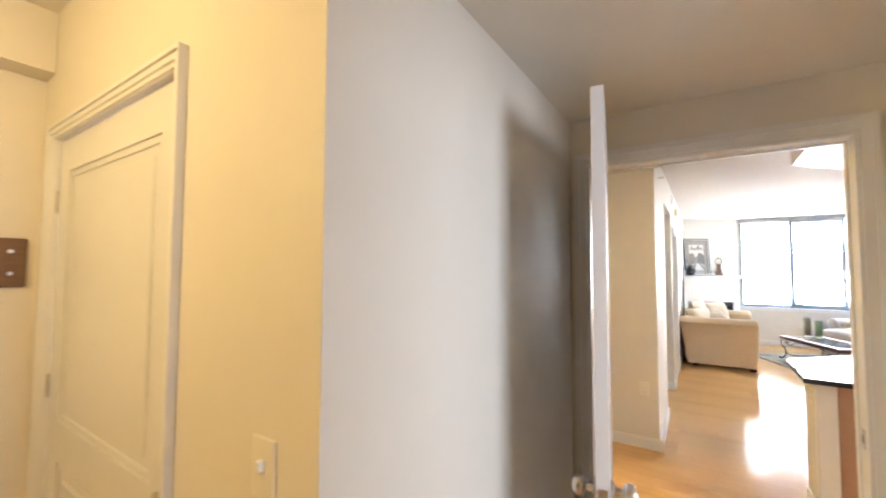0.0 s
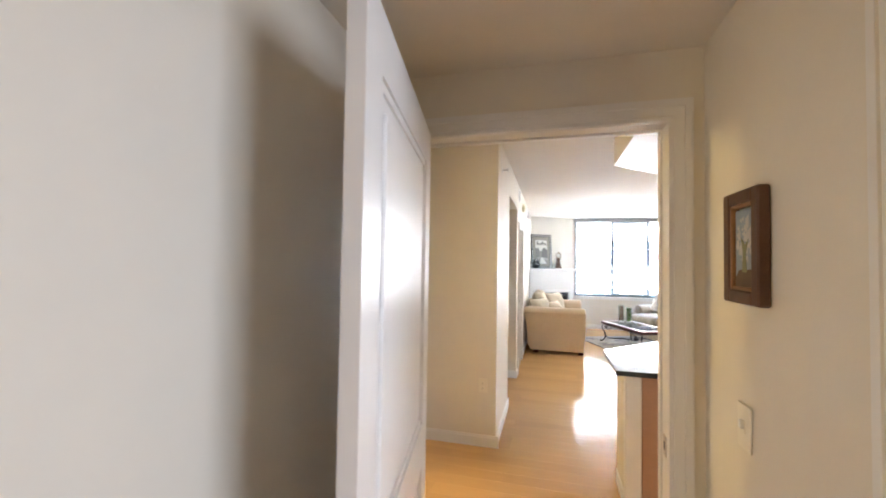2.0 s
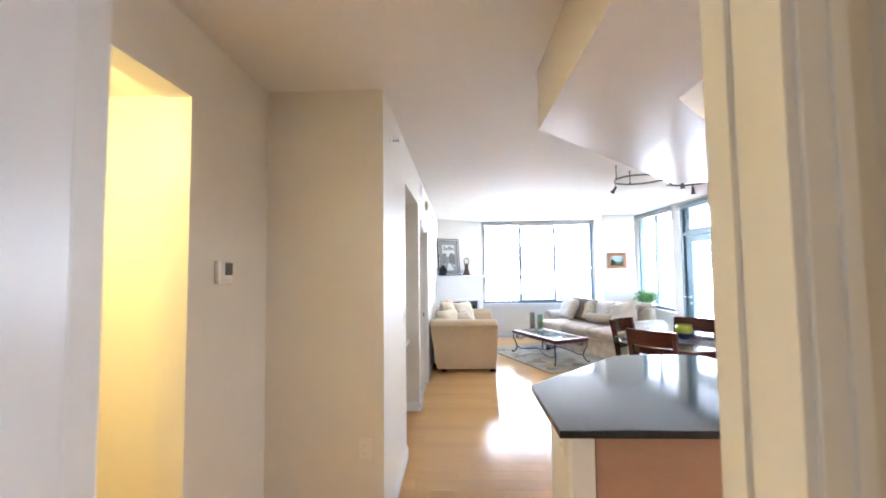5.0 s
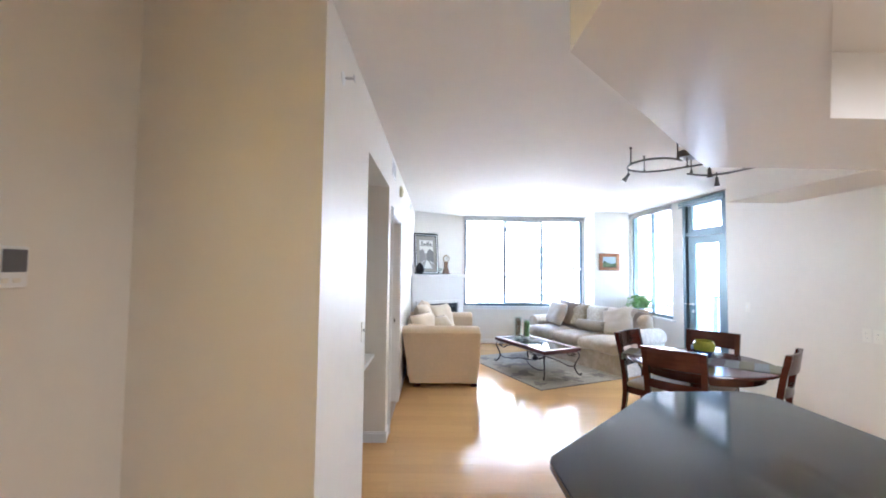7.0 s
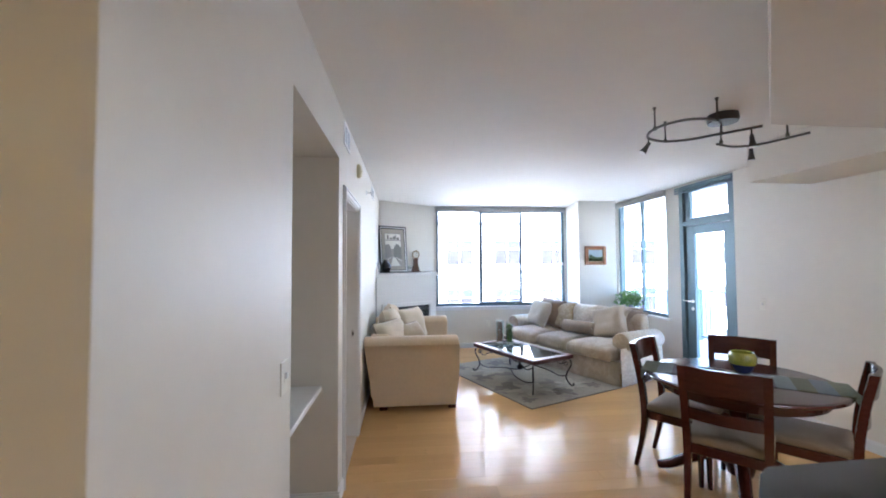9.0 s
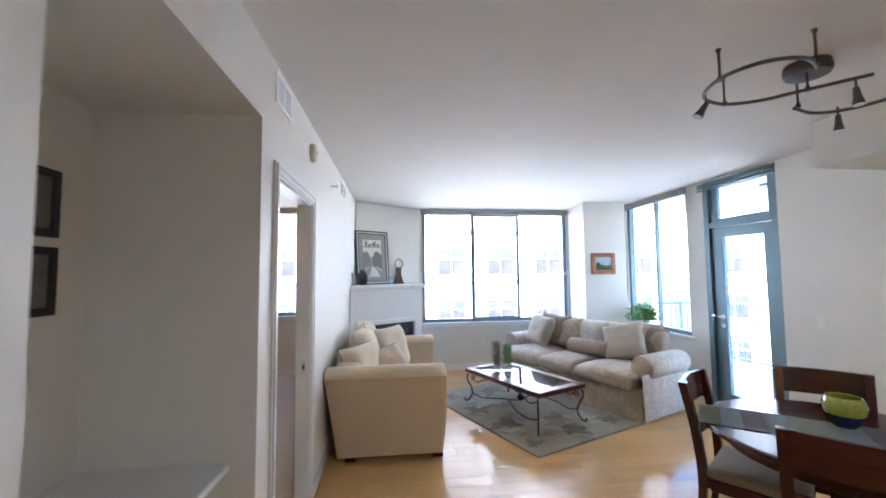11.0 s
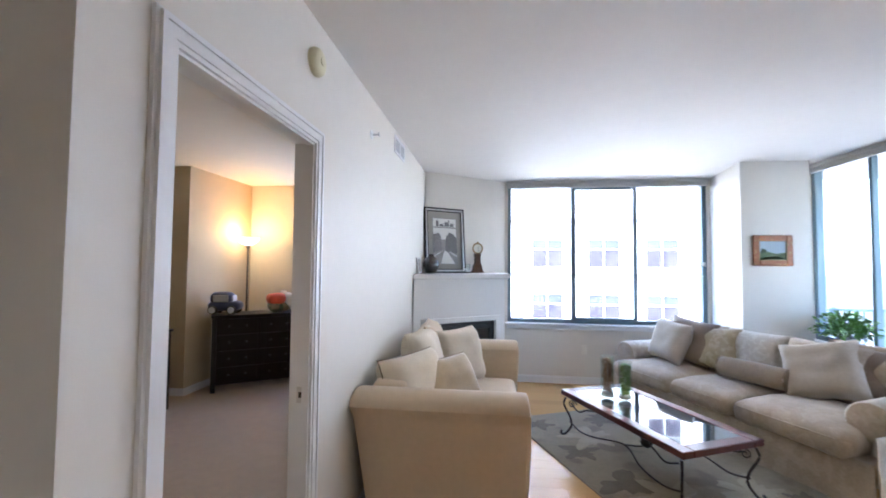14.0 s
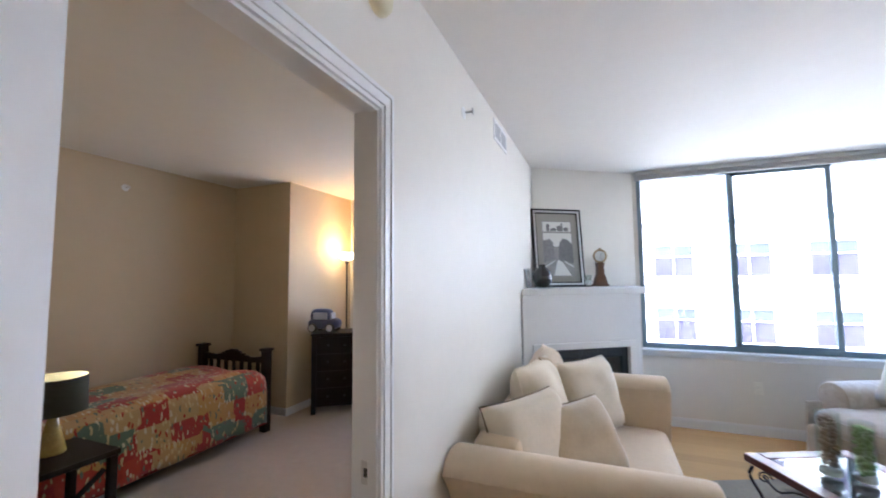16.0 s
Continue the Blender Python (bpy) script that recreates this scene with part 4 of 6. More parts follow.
pillow("throw_pillow", "gold damask pillow against the sofa back", on_sofa(0.56, 1.44, S2, -92, -18, -4), 0.44, 0.42, 0.15, GOLDPILLOW, None, 9.5)
bo = thing("bolster_pillow", "round tan bolster lying on the sofa seat", "pillow", on_sofa(0.42, 0.98, S2 + 0.09, -84, 0), "throw pillows")
bm = bmesh.new()
lathe(bm, [(0.03, -0.27), (0.075, -0.268), (0.088, -0.255), (0.092, -0.2), (0.094, 0), (0.092, 0.2), (0.088, 0.255), (0.075, 0.268), (0.03, 0.27)], 26, pose(0, 0, 0, 0, 90))
part("cover", bm, material("brown_bolster", (0.34, 0.26, 0.17), 0.85, vary=0.14, scale=9, bump=0.3, bump_scale=240, sheen=0.25), bo, soft=True)
for s in (-1, 1):
    bm = bmesh.new()
    tube(bm, [(s * 0.258, 0.089 * math.cos(a * math.pi / 12), 0.089 * math.sin(a * math.pi / 12)) for a in range(25)], 0.006, 6)
    part("piping", bm, BROWNPILLOW, bo, soft=True)

# ---- fireplace ----
FP = pose(0.0, 10.40, 0, 0, 0, 34.9)
bm = bmesh.new()
prism(bm, [(0.003, 11.05), (0.95, 11.727), (0.003, 11.727)], 1.40, H - 0.002)
structure("wall_chimney", bm, PAINT, "cream painted angled chimney breast above the mantel", "wall")
fp = thing("fireplace", "white corner fireplace with plain mantel and black firebox", "fireplace", FP)
for name, x0, x1, y1, z0, z1 in (("side_panel", 0.004, 0.14, 0.10, 0.0, 1.345), ("side_panel", 1.0, 1.132, 0.10, 0.0, 1.345), ("hearth_board", 0.14, 1.0, 0.10, 0.0, 0.10), ("breast_panel", 0.14, 1.0, 0.10, 0.885, 1.345)):
    boxpart(name, TRIM, fp, x0, x1, 0.0, y1, z0, z1)
boxpart("return_panel", TRIM, fp, 1.035, 1.13, 0.10, 0.50, 0.0, 1.345)
bm = bmesh.new()
for x0, x1, z0, z1 in ((0.085, 0.142, 0.0, 0.885), (0.998, 1.055, 0.0, 0.885), (0.085, 1.055, 0.885, 0.94)):
    box(bm, x0, x1, -0.022, 0.001, z0, z1, None, 0.004)
part("surround", bm, TRIM, fp, "raised white surround")
bm = bmesh.new()
for x0, x1, z0, z1 in ((0.14, 0.20, 0.10, 0.885), (0.94, 1.0, 0.10, 0.885), (0.20, 0.94, 0.10, 0.20), (0.20, 0.94, 0.80, 0.885)):
    box(bm, x0, x1, 0.015, 0.04, z0, z1, None, 0.003)
for i in range(5):
    box(bm, 0.24, 0.90, 0.011, 0.016, 0.815 + i * 0.012, 0.821 + i * 0.012)
part("insert_frame", bm, BLACK, fp, "black steel insert frame")
bm = bmesh.new()
box(bm, 0.145, 0.995, 0.45, 0.46, 0.10, 0.885)
box(bm, 0.145, 0.155, 0.05, 0.45, 0.10, 0.885)
box(bm, 0.985, 0.995, 0.05, 0.45, 0.10, 0.885)
box(bm, 0.155, 0.985, 0.05, 0.45, 0.10, 0.11)
box(bm, 0.155, 0.985, 0.05, 0.45, 0.875, 0.885)
part("firebox", bm, BLACK, fp)
boxpart("glass_door", CLEAR, fp, 0.20, 0.94, 0.03, 0.034, 0.20, 0.80)
LOG = material("ceramic_log", (0.16, 0.11, 0.075), 0.9, vary=0.3, scale=14, bump=0.5)
for a, b, r in (((0.30, 0.22, 0.16), (0.86, 0.25, 0.16), 0.045), ((0.34, 0.30, 0.24), (0.80, 0.20, 0.25), 0.038), ((0.42, 0.18, 0.14), (0.66, 0.36, 0.30), 0.03)):
    bm = bmesh.new()
    rod(bm, a, b, r, r * 0.8, 10)
    part("log", bm, LOG, fp, soft=True)
bm = bmesh.new()
inv = FP.inverted()
outline = [(0.004, 10.365), (0.985, 11.045), (0.985, 11.724), (0.95, 11.722), (0.004, 11.045)]
lo = [(inv @ Vector((x, y, 0))).to_2d() for x, y in outline]
prism(bm, [(v.x, v.y) for v in lo], 1.346, 1.40)
bmesh.ops.bevel(bm, geom=[e for e in bm.edges], offset=0.008, segments=2, profile=0.5, affect="EDGES")
part("mantel_shelf", bm, TRIM, fp)

# ---- on the mantel ----
PHOTO = material("silver_photograph", (0.33, 0.31, 0.28), 0.25, vary=0.25, scale=6)
MAT = material("photo_mount", (0.30, 0.275, 0.225), 0.6, vary=0.04)
SKYPRINT = material("print_light", (0.66, 0.64, 0.58), 0.4, vary=0.05)
DARKPRINT = material("print_dark", (0.17, 0.16, 0.15), 0.4, vary=0.3, scale=30)
GILT = material("dull_gilt", (0.35, 0.25, 0.12), 0.35, metal=0.6, vary=0.15, scale=30)
MOUNTGLASS = clear_glass("picture_glass")


def frame_bars(bm, w, h, bar, y0, y1, z0=0.0, bevel=0.004):
    for x0, x1, c0, c1 in ((-w / 2, -w / 2 + bar, 0, h), (w / 2 - bar, w / 2, 0, h), (-w / 2 + bar, w / 2 - bar, 0, bar), (-w / 2 + bar, w / 2 - bar, h - bar, h)):
        box(bm, x0, x1, y0, y1, z0 + c0, z0 + c1, None, bevel)


art = thing("framed_photograph", "large framed black-and-white street photograph leaning on wall", "picture", pose(0.245, 11.135, 1.402, 0, 0, 34.9) @ pose(0, 0, 0, -5))
bm = bmesh.new()
frame_bars(bm, 0.54, 0.78, 0.017, -0.016, 0.016)
part("frame", bm, ESPRESSO, art, "dark outer frame")
bm = bmesh.new()
frame_bars(bm, 0.506, 0.746, 0.019, -0.012, 0.014, 0.017)
part("silver_band", bm, CHROME, art, "worn silver inner band")
bm = bmesh.new()
frame_bars(bm, 0.47, 0.71, 0.012, -0.008, 0.006, 0.035)
part("slip", bm, ESPRESSO, art, "dark inner slip")
boxpart("mount", MAT, art, -0.225, 0.225, 0.004, 0.010, 0.045, 0.735)
pic = boxpart("print", PHOTO, art, -0.165, 0.165, 0.0015, 0.0042, 0.10, 0.66)
def print_shape(name, outline, mat, layer, ragged=0.0):
    """A flat printed shape on the picture, with an uneven outline."""
    fine = []
    for (ax, az), (bx, bz) in zip(outline, outline[1:] + outline[:1]):
        k = 8 if ragged else 1
        for i in range(k):
            x, z = ax + (bx - ax) * i / k, az + (bz - az) * i / k
            x += ragged * noise.noise(Vector((x * 60, z * 60, layer)))
            z += ragged * noise.noise(Vector((x * 60, z * 60, layer + 5)))
            fine.append((max(-0.162, min(0.162, x)), max(0.103, min(0.657, z))))
    bm = bmesh.new()
    prism(bm, fine, 0, 0.0006)
    bmesh.ops.transform(bm, verts=bm.verts, matrix=pose(0, 0.0016 - 0.0004 * layer, 0, 90))
    part(name, bm, mat, pic)


MIDPRINT = material("print_grey", (0.22, 0.205, 0.19), 0.4, vary=0.35, scale=45)
print_shape("print_band", [(-0.155, 0.552), (0.155, 0.552), (0.155, 0.65), (-0.155, 0.65)], SKYPRINT, 1)
for x, w, top in ((-0.115, 0.035, 0.632), (-0.07, 0.06, 0.59), (0.0, 0.045, 0.615), (0.045, 0.02, 0.64), (0.075, 0.05, 0.60)):
    print_shape("print_tower", [(x, 0.556), (x + w, 0.556), (x + w, top - 0.01), (x + w * 0.5, top), (x, top - 0.012)], DARKPRINT, 2)
print_shape("print_sky", [(-0.155, 0.40), (0.155, 0.40), (0.155, 0.535), (-0.155, 0.535)], SKYPRINT, 1)
print_shape("print_tree", [(-0.16, 0.24), (-0.045, 0.27), (-0.05, 0.43), (-0.085, 0.475), (-0.16, 0.46)], MIDPRINT, 2, 0.016)
print_shape("print_tree", [(0.0, 0.26), (0.16, 0.23), (0.16, 0.42), (0.12, 0.46), (0.075, 0.485), (0.03, 0.455), (0.005, 0.40)], DARKPRINT, 2, 0.016)
print_shape("print_road", [(-0.06, 0.11), (0.13, 0.11), (0.03, 0.25), (-0.01, 0.27)], SKYPRINT, 2, 0.008)
print_shape("print_path", [(-0.155, 0.20), (-0.155, 0.185), (-0.03, 0.262), (-0.03, 0.268)], SKYPRINT, 2, 0.004)
print_shape("print_path", [(0.155, 0.19), (0.155, 0.205), (0.05, 0.262), (0.05, 0.255)], SKYPRINT, 2, 0.004)

CLOCKWOOD = material("walnut_case", (0.13, 0.06, 0.028), 0.35, vary=0.2, scale=20, grain=(1, 1, 5), coat=0.2)
DIAL = material("clock_dial", (0.72, 0.70, 0.62), 0.4, vary=0.03)
ck = thing("mantel_clock", "small walnut pedestal clock with round brass-rimmed dial", "clock", pose(0.605, 11.395, 1.402, 0, 0, 22))
bm = bmesh.new()
box(bm, -0.075, 0.075, -0.045, 0.045, 0, 0.022, None, 0.004)
box(bm, -0.06, 0.06, -0.038, 0.038, 0.022, 0.05, None, 0.004)
part("base", bm, CLOCKWOOD, ck)
bm = bmesh.new()
a = [(-0.055, 0.05), (0.055, 0.05), (0.05, 0.085), (0.033, 0.12), (0.03, 0.20), (0.042, 0.235), (-0.042, 0.235), (-0.03, 0.20), (-0.033, 0.12), (-0.05, 0.085)]
prism(bm, a, -0.03, 0.03)
bmesh.ops.transform(bm, verts=bm.verts, matrix=pose(0, 0, 0, 90))
part("case", bm, CLOCKWOOD, ck)
bm = bmesh.new()
tube(bm, [(0.062 * math.cos(i * math.pi / 16), -0.012, 0.302 + 0.062 * math.sin(i * math.pi / 16)) for i in range(33)], 0.010, 8)
lathe(bm, [(0.012, 0), (0.012, 0.012), (0.004, 0.02)], 12, pose(0, -0.012, 0.368))
part("bezel", bm, GILT, ck, "dull brass bezel", soft=True)
bm = bmesh.new()
lathe(bm, [(0.056, 0), (0.056, 0.012)], 28, pose(0, 0, 0.302, 90))
dial = part("dial", bm, DIAL, ck)
for ang, ln in ((35, 0.032), (160, 0.044)):
    boxpart("hand", BLACK, dial, -0.0015, 0.0015, -0.0145, -0.0125, 0, ln, m=pose(0, 0, 0.302, 0, ang))

BLACKGLAZE = material("black_glaze", (0.012, 0.012, 0.013), 0.08, vary=0.2, scale=10, coat=0.4)
va = thing("round_vase", "round black glazed vase on the mantel", "vase", pose(0.115, 10.80, 1.402))
bm = bmesh.new()
lathe(bm, [(0.04, 0), (0.06, 0.015), (0.088, 0.07), (0.09, 0.105), (0.07, 0.155), (0.035, 0.185), (0.03, 0.20), (0.034, 0.21), (0.026, 0.208), (0.022, 0.18)], 30)
part("body", bm, BLACKGLAZE, va, soft=True)
pf = thing("small_photo_frame", "small silver photo frame standing against the wall", "picture", pose(0.028, 10.62, 1.402, 0, 0, 80) @ pose(0, 0, 0, -8))
bm = bmesh.new()
frame_bars(bm, 0.11, 0.17, 0.013, -0.006, 0.006, 0, 0.002)
part("frame", bm, CHROME, pf)
boxpart("photograph", PHOTO, pf, -0.045, 0.045, -0.002, 0.003, 0.011, 0.159)
tr = thing("candle_tray", "long dark tray under the photograph", "tray", pose(0.30, 11.02, 1.402, 0, 0, 34.9))
boxpart("plate", BLACK, tr, -0.27, 0.27, -0.045, 0.045, 0, 0.012, 0.004)
for x in (-0.2, 0.24):
    h = thing("candle_holder", "small clear glass candle holder on the mantel", "candle holder", pose(0.30, 11.02, 1.415, 0, 0, 34.9) @ pose(x, 0, 0), "mantel candle holders")
    bm = bmesh.new()
    lathe(bm, [(0.032, 0), (0.034, 0.07), (0.036, 0.10), (0.033, 0.10), (0.030, 0.015)], 20)
    part("glass", bm, CLEAR, h, soft=True)
    bm = bmesh.new()
    lathe(bm, [(0.026, 0.012), (0.026, 0.045), (0.024, 0.048)], 16)
    part("candle", bm, WHITEPLASTIC, h, soft=True)

# ---- painting by the window ----
sp = thing("small_painting", "small landscape painting in a wide red-brown gilt frame", "picture", pose(3.637, 10.917, 1.513))
WOODGILT = material("red_gilt_wood", (0.36, 0.14, 0.055), 0.4, vary=0.2, scale=20, second=(0.45, 0.28, 0.10), second_scale=25, second_amount=0.4)
bm = bmesh.new()
frame_bars(bm, 0.375, 0.315, 0.06, -0.03, -0.001, 0, 0.008)
part("frame", bm, WOODGILT, sp)
bm = bmesh.new()
frame_bars(bm, 0.265, 0.205, 0.008, -0.026, -0.012, 0.055, 0.002)
part("slip", bm, GILT, sp)
canvas = boxpart("canvas", material("painted_sky", (0.42, 0.50, 0.55), 0.6, vary=0.12, scale=9), sp, -0.13, 0.13, -0.014, -0.004, 0.06, 0.255)
for c, o in (((0.12, 0.17, 0.07), [(-0.125, 0.062), (0.125, 0.062), (0.125, 0.14), (0.03, 0.125), (-0.05, 0.15), (-0.125, 0.13)]), ((0.06, 0.085, 0.045), [(-0.12, 0.13), (-0.05, 0.13), (-0.06, 0.17), (-0.10, 0.18)]), ((0.24, 0.26, 0.10), [(-0.10, 0.07), (0.10, 0.07), (0.06, 0.095), (-0.05, 0.10)])):
    bm = bmesh.new()
    prism(bm, o, 0.0145, 0.0155)
    bmesh.ops.transform(bm, verts=bm.verts, matrix=pose(0, 0, 0, 90))
    part("brushwork", bm, material("painted_land", c, 0.6, vary=0.25, scale=40), canvas)

# ---- rug and coffee table ----
RUGM = material("sage_rug_pile", (0.285, 0.24, 0.16), 0.95, vary=0.14, scale=5, bump=0.5, bump_scale=300, sheen=0.05, second=(0.205, 0.165, 0.115), second_scale=2.6, second_amount=0.44)
RUGL = material("cream_rug_pile", (0.375, 0.315, 0.215), 0.95, vary=0.2, scale=8, bump=0.5, bump_scale=300, sheen=0.05)
RUGD = material("brown_rug_pile", (0.175, 0.14, 0.098), 0.95, vary=0.25, scale=8, bump=0.5, bump_scale=300, sheen=0.05)
rug = thing("area_rug", "sage grey rug with large cream and brown leaf pattern", "rug", pose(1.752, 8.605, 0, 0, 0, 23.6))
boxpart("rug_body", RUGM, rug, 0.0, 1.45, 0.0, 2.0, 0.001, 0.012, 0.004)
boxpart("binding", RUGD, rug, -0.006, 1.456, -0.006, 2.006, 0.0005, 0.008, 0.003)


def leaf_motif(cx, cy, size, turn, mat, lobes=5):
    """A ragged many-lobed leaf inlaid in the pile."""
    bm = bmesh.new()
    pts = []
    for i in range(72):
        a = 2 * math.pi * i / 72
        r = size * (0.62 + 0.20 * math.cos(lobes * a) + 0.12 * math.cos((2 * lobes + 1) * a + cx * 9) + 0.32 * noise.noise(Vector((cx * 5 + math.cos(a) * 1.6, cy * 5 + math.sin(a) * 1.6, 0))) + 0.10 * noise.noise(Vector((cx * 5 + math.cos(a) * 9, cy * 5 + math.sin(a) * 9, 4))))
        pts.append((cx + r * math.cos(a + turn), cy + 0.8 * r * math.sin(a + turn)))
    prism(bm, pts, 0.011, 0.0145 if mat is RUGL else 0.0137)
    part("leaf_motif", bm, mat, rug)


for cx, cy, s, tu, mt, lb in ((0.42, 0.50, 0.33, 0.4, RUGL, 5), (0.26, 0.72, 0.27, 1.2, RUGD, 3), (0.98, 0.40, 0.30, 2.0, RUGL, 6), (0.72, 0.24, 0.20, 0.1, RUGD, 4), (1.22, 0.24, 0.16, 0.7, RUGD, 5),
                              (0.48, 1.42, 0.30, 2.6, RUGL, 5), (0.24, 1.20, 0.20, 0.3, RUGD, 4), (0.16, 0.22, 0.13, 1.8, RUGD, 3), (1.15, 1.25, 0.28, 1.0, RUGL, 6), (0.85, 1.72, 0.22, 0.2, RUGD, 5), (0.20, 1.78, 0.16, 0.9, RUGD, 5)):
    leaf_motif(cx, cy, s, tu, mt, lb)

ct = thing("coffee_table", "dark red wood coffee table with glass top and scrolled iron legs", "table", pose(1.897, 8.985, 0.0135, 0, 0, 24.0))
CL, CW, CH = 1.24, 0.66, 0.395
bm = bmesh.new()
e = 0.085
for x0, x1, y0, y1 in ((0, e, 0, CL), (CW - e, CW, 0, CL), (e, CW - e, 0, e), (e, CW - e, CL - e, CL)):
    box(bm, x0, x1, y0, y1, CH - 0.045, CH, None, 0.005)
part("top_frame", bm, CHERRY, ct, "dark red wooden rim")
boxpart("under_rail", CHERRY, ct, 0.03, CW - 0.03, 0.03, CL - 0.03, CH - 0.062, CH - 0.046, 0.004)
SMOKE = material("dark_glass_top", (0.03, 0.032, 0.034), 0.03, vary=0.05, spec=0.7, coat=0.3)
boxpart("glass_top", SMOKE, ct, e + 0.002, CW - e - 0.002, e + 0.002, CL - e - 0.002, CH - 0.012, CH - 0.004)
for sx, sy in ((0, 0), (1, 0), (0, 1), (1, 1)):
    x, y = 0.05 + sx * (CW - 0.10), 0.06 + sy * (CL - 0.12)
    ox, oy = (-1 if sx == 0 else 1), (-1 if sy == 0 else 1)
    bm = bmesh.new()
    d = Vector((ox, oy, 0)).normalized()
    base = Vector((x, y, 0))
    line = smooth_line([base + d * 0.035 + Vector((0, 0, CH - 0.065)), base + d * 0.05 + Vector((0, 0, 0.27)), base + d * 0.0 + Vector((0, 0, 0.17)), base - d * 0.012 + Vector((0, 0, 0.10)), base + d * 0.03 + Vector((0, 0, 0.03)),
                        base + d * 0.06 + Vector((0, 0, 0.012)), base + d * 0.078 + Vector((0, 0, 0.028)), base + d * 0.066 + Vector((0, 0, 0.042))], 6)
    tube(bm, line, 0.0085, 8)
    leg = part("leg", bm, DARKMETAL, ct, soft=True)
    bm = bmesh.new()
    c = base + d * 0.01 + Vector((0, 0, 0.30))
    tube(bm, [c - d * (0.03 + (0.035 - i * 0.0012) * math.cos(i * 0.42)) + Vector((0, 0, -0.02 + (0.035 - i * 0.0012) * math.sin(i * 0.42))) for i in range(24)], 0.005, 6)
    part("scroll", bm, DARKMETAL, leg, soft=True)
for sx in (0, 1):
    x = 0.05 + sx * (CW - 0.10)
    bm = bmesh.new()
    tube(bm, smooth_line([(x, 0.06, 0.13), (x, 0.20, 0.10), (x, 0.38, 0.125), (x + (0.08 if sx == 0 else -0.08), CL / 2, 0.16), (x, CL - 0.38, 0.125), (x, CL - 0.20, 0.10), (x, CL - 0.06, 0.13)], 8), 0.0065, 8)
    part("stretcher", bm, DARKMETAL, ct, soft=True)
    for s in (0, 1):
        y0, dy = (0.08, 1) if s == 0 else (CL - 0.08, -1)
        bm = bmesh.new()
        tube(bm, smooth_line([(x, y0, 0.29), (x, y0 + dy * 0.10, 0.255), (x, y0 + dy * 0.20, 0.30), (x, y0 + dy * 0.30, 0.325)], 8), 0.006, 8)
        part("brace", bm, DARKMETAL, ct, soft=True)
bm = bmesh.new()
tube(bm, smooth_line([(0.13, CL / 2, 0.16), (CW / 2, CL / 2 + 0.02, 0.12), (CW - 0.13, CL / 2, 0.16)], 10), 0.0065, 8)
part("cross_stretcher", bm, DARKMETAL, ct, soft=True)
bm = bmesh.new()
lathe(bm, [(0.01, 0.0), (0.035, 0.015), (0.045, 0.04), (0.03, 0.065), (0.012, 0.08), (0.006, 0.1)], 14, pose(CW / 2, CL / 2, 0.115))
part("finial", bm, DARKMETAL, ct, soft=True)

PEBBLE = material("brown_potpourri", (0.22, 0.115, 0.055), 0.7, vary=0.4, scale=30, second=(0.15, 0.17, 0.06), second_scale=18, second_amount=0.35)
MOSS = material("green_moss", (0.15, 0.27, 0.05), 0.8, vary=0.35, scale=30)
for (x, y, hgt), fill, lab in (((1.735, 9.93, 0.345), PEBBLE, "tall glass cylinder vase filled with brown potpourri"), ((1.865, 9.90, 0.31), MOSS, "tall glass cylinder vase filled with green moss balls")):
    v = thing("cylinder_vase", lab, "vase", pose(x, y, 0.41), "glass vases on the coffee table")
    bm = bmesh.new()
    lathe(bm, [(0.054, 0.0), (0.054, hgt - 0.004), (0.052, hgt), (0.049, hgt - 0.004), (0.049, 0.014)], 28)
    part("glass", bm, CLEAR, v, soft=True)
    bm = bmesh.new()
    lathe(bm, [(0.048, 0.015), (0.048, 0.035), (0.03, 0.045)], 20)
    part("white_sand", bm, SKYPRINT, v)
    bm = bmesh.new()
    rnd = random.Random(5 if fill is MOSS else 9)
    for i in range(150):
        a, r = rnd.uniform(0, 6.28), rnd.uniform(0.016, 0.035)
        made = bmesh.ops.create_icosphere(bm, subdivisions=1, radius=rnd.uniform(0.010, 0.0145))["verts"]
        bmesh.ops.transform(bm, verts=made, matrix=Matrix.Translation((r * math.cos(a), r * math.sin(a), 0.050 + (hgt - 0.075) * i / 150)) @ Matrix.Diagonal((1.0, rnd.uniform(0.7, 1.2), rnd.uniform(0.6, 1.0), 1)))
    tagged(part("filling", bm, fill, v, soft=True), kind="stuff")

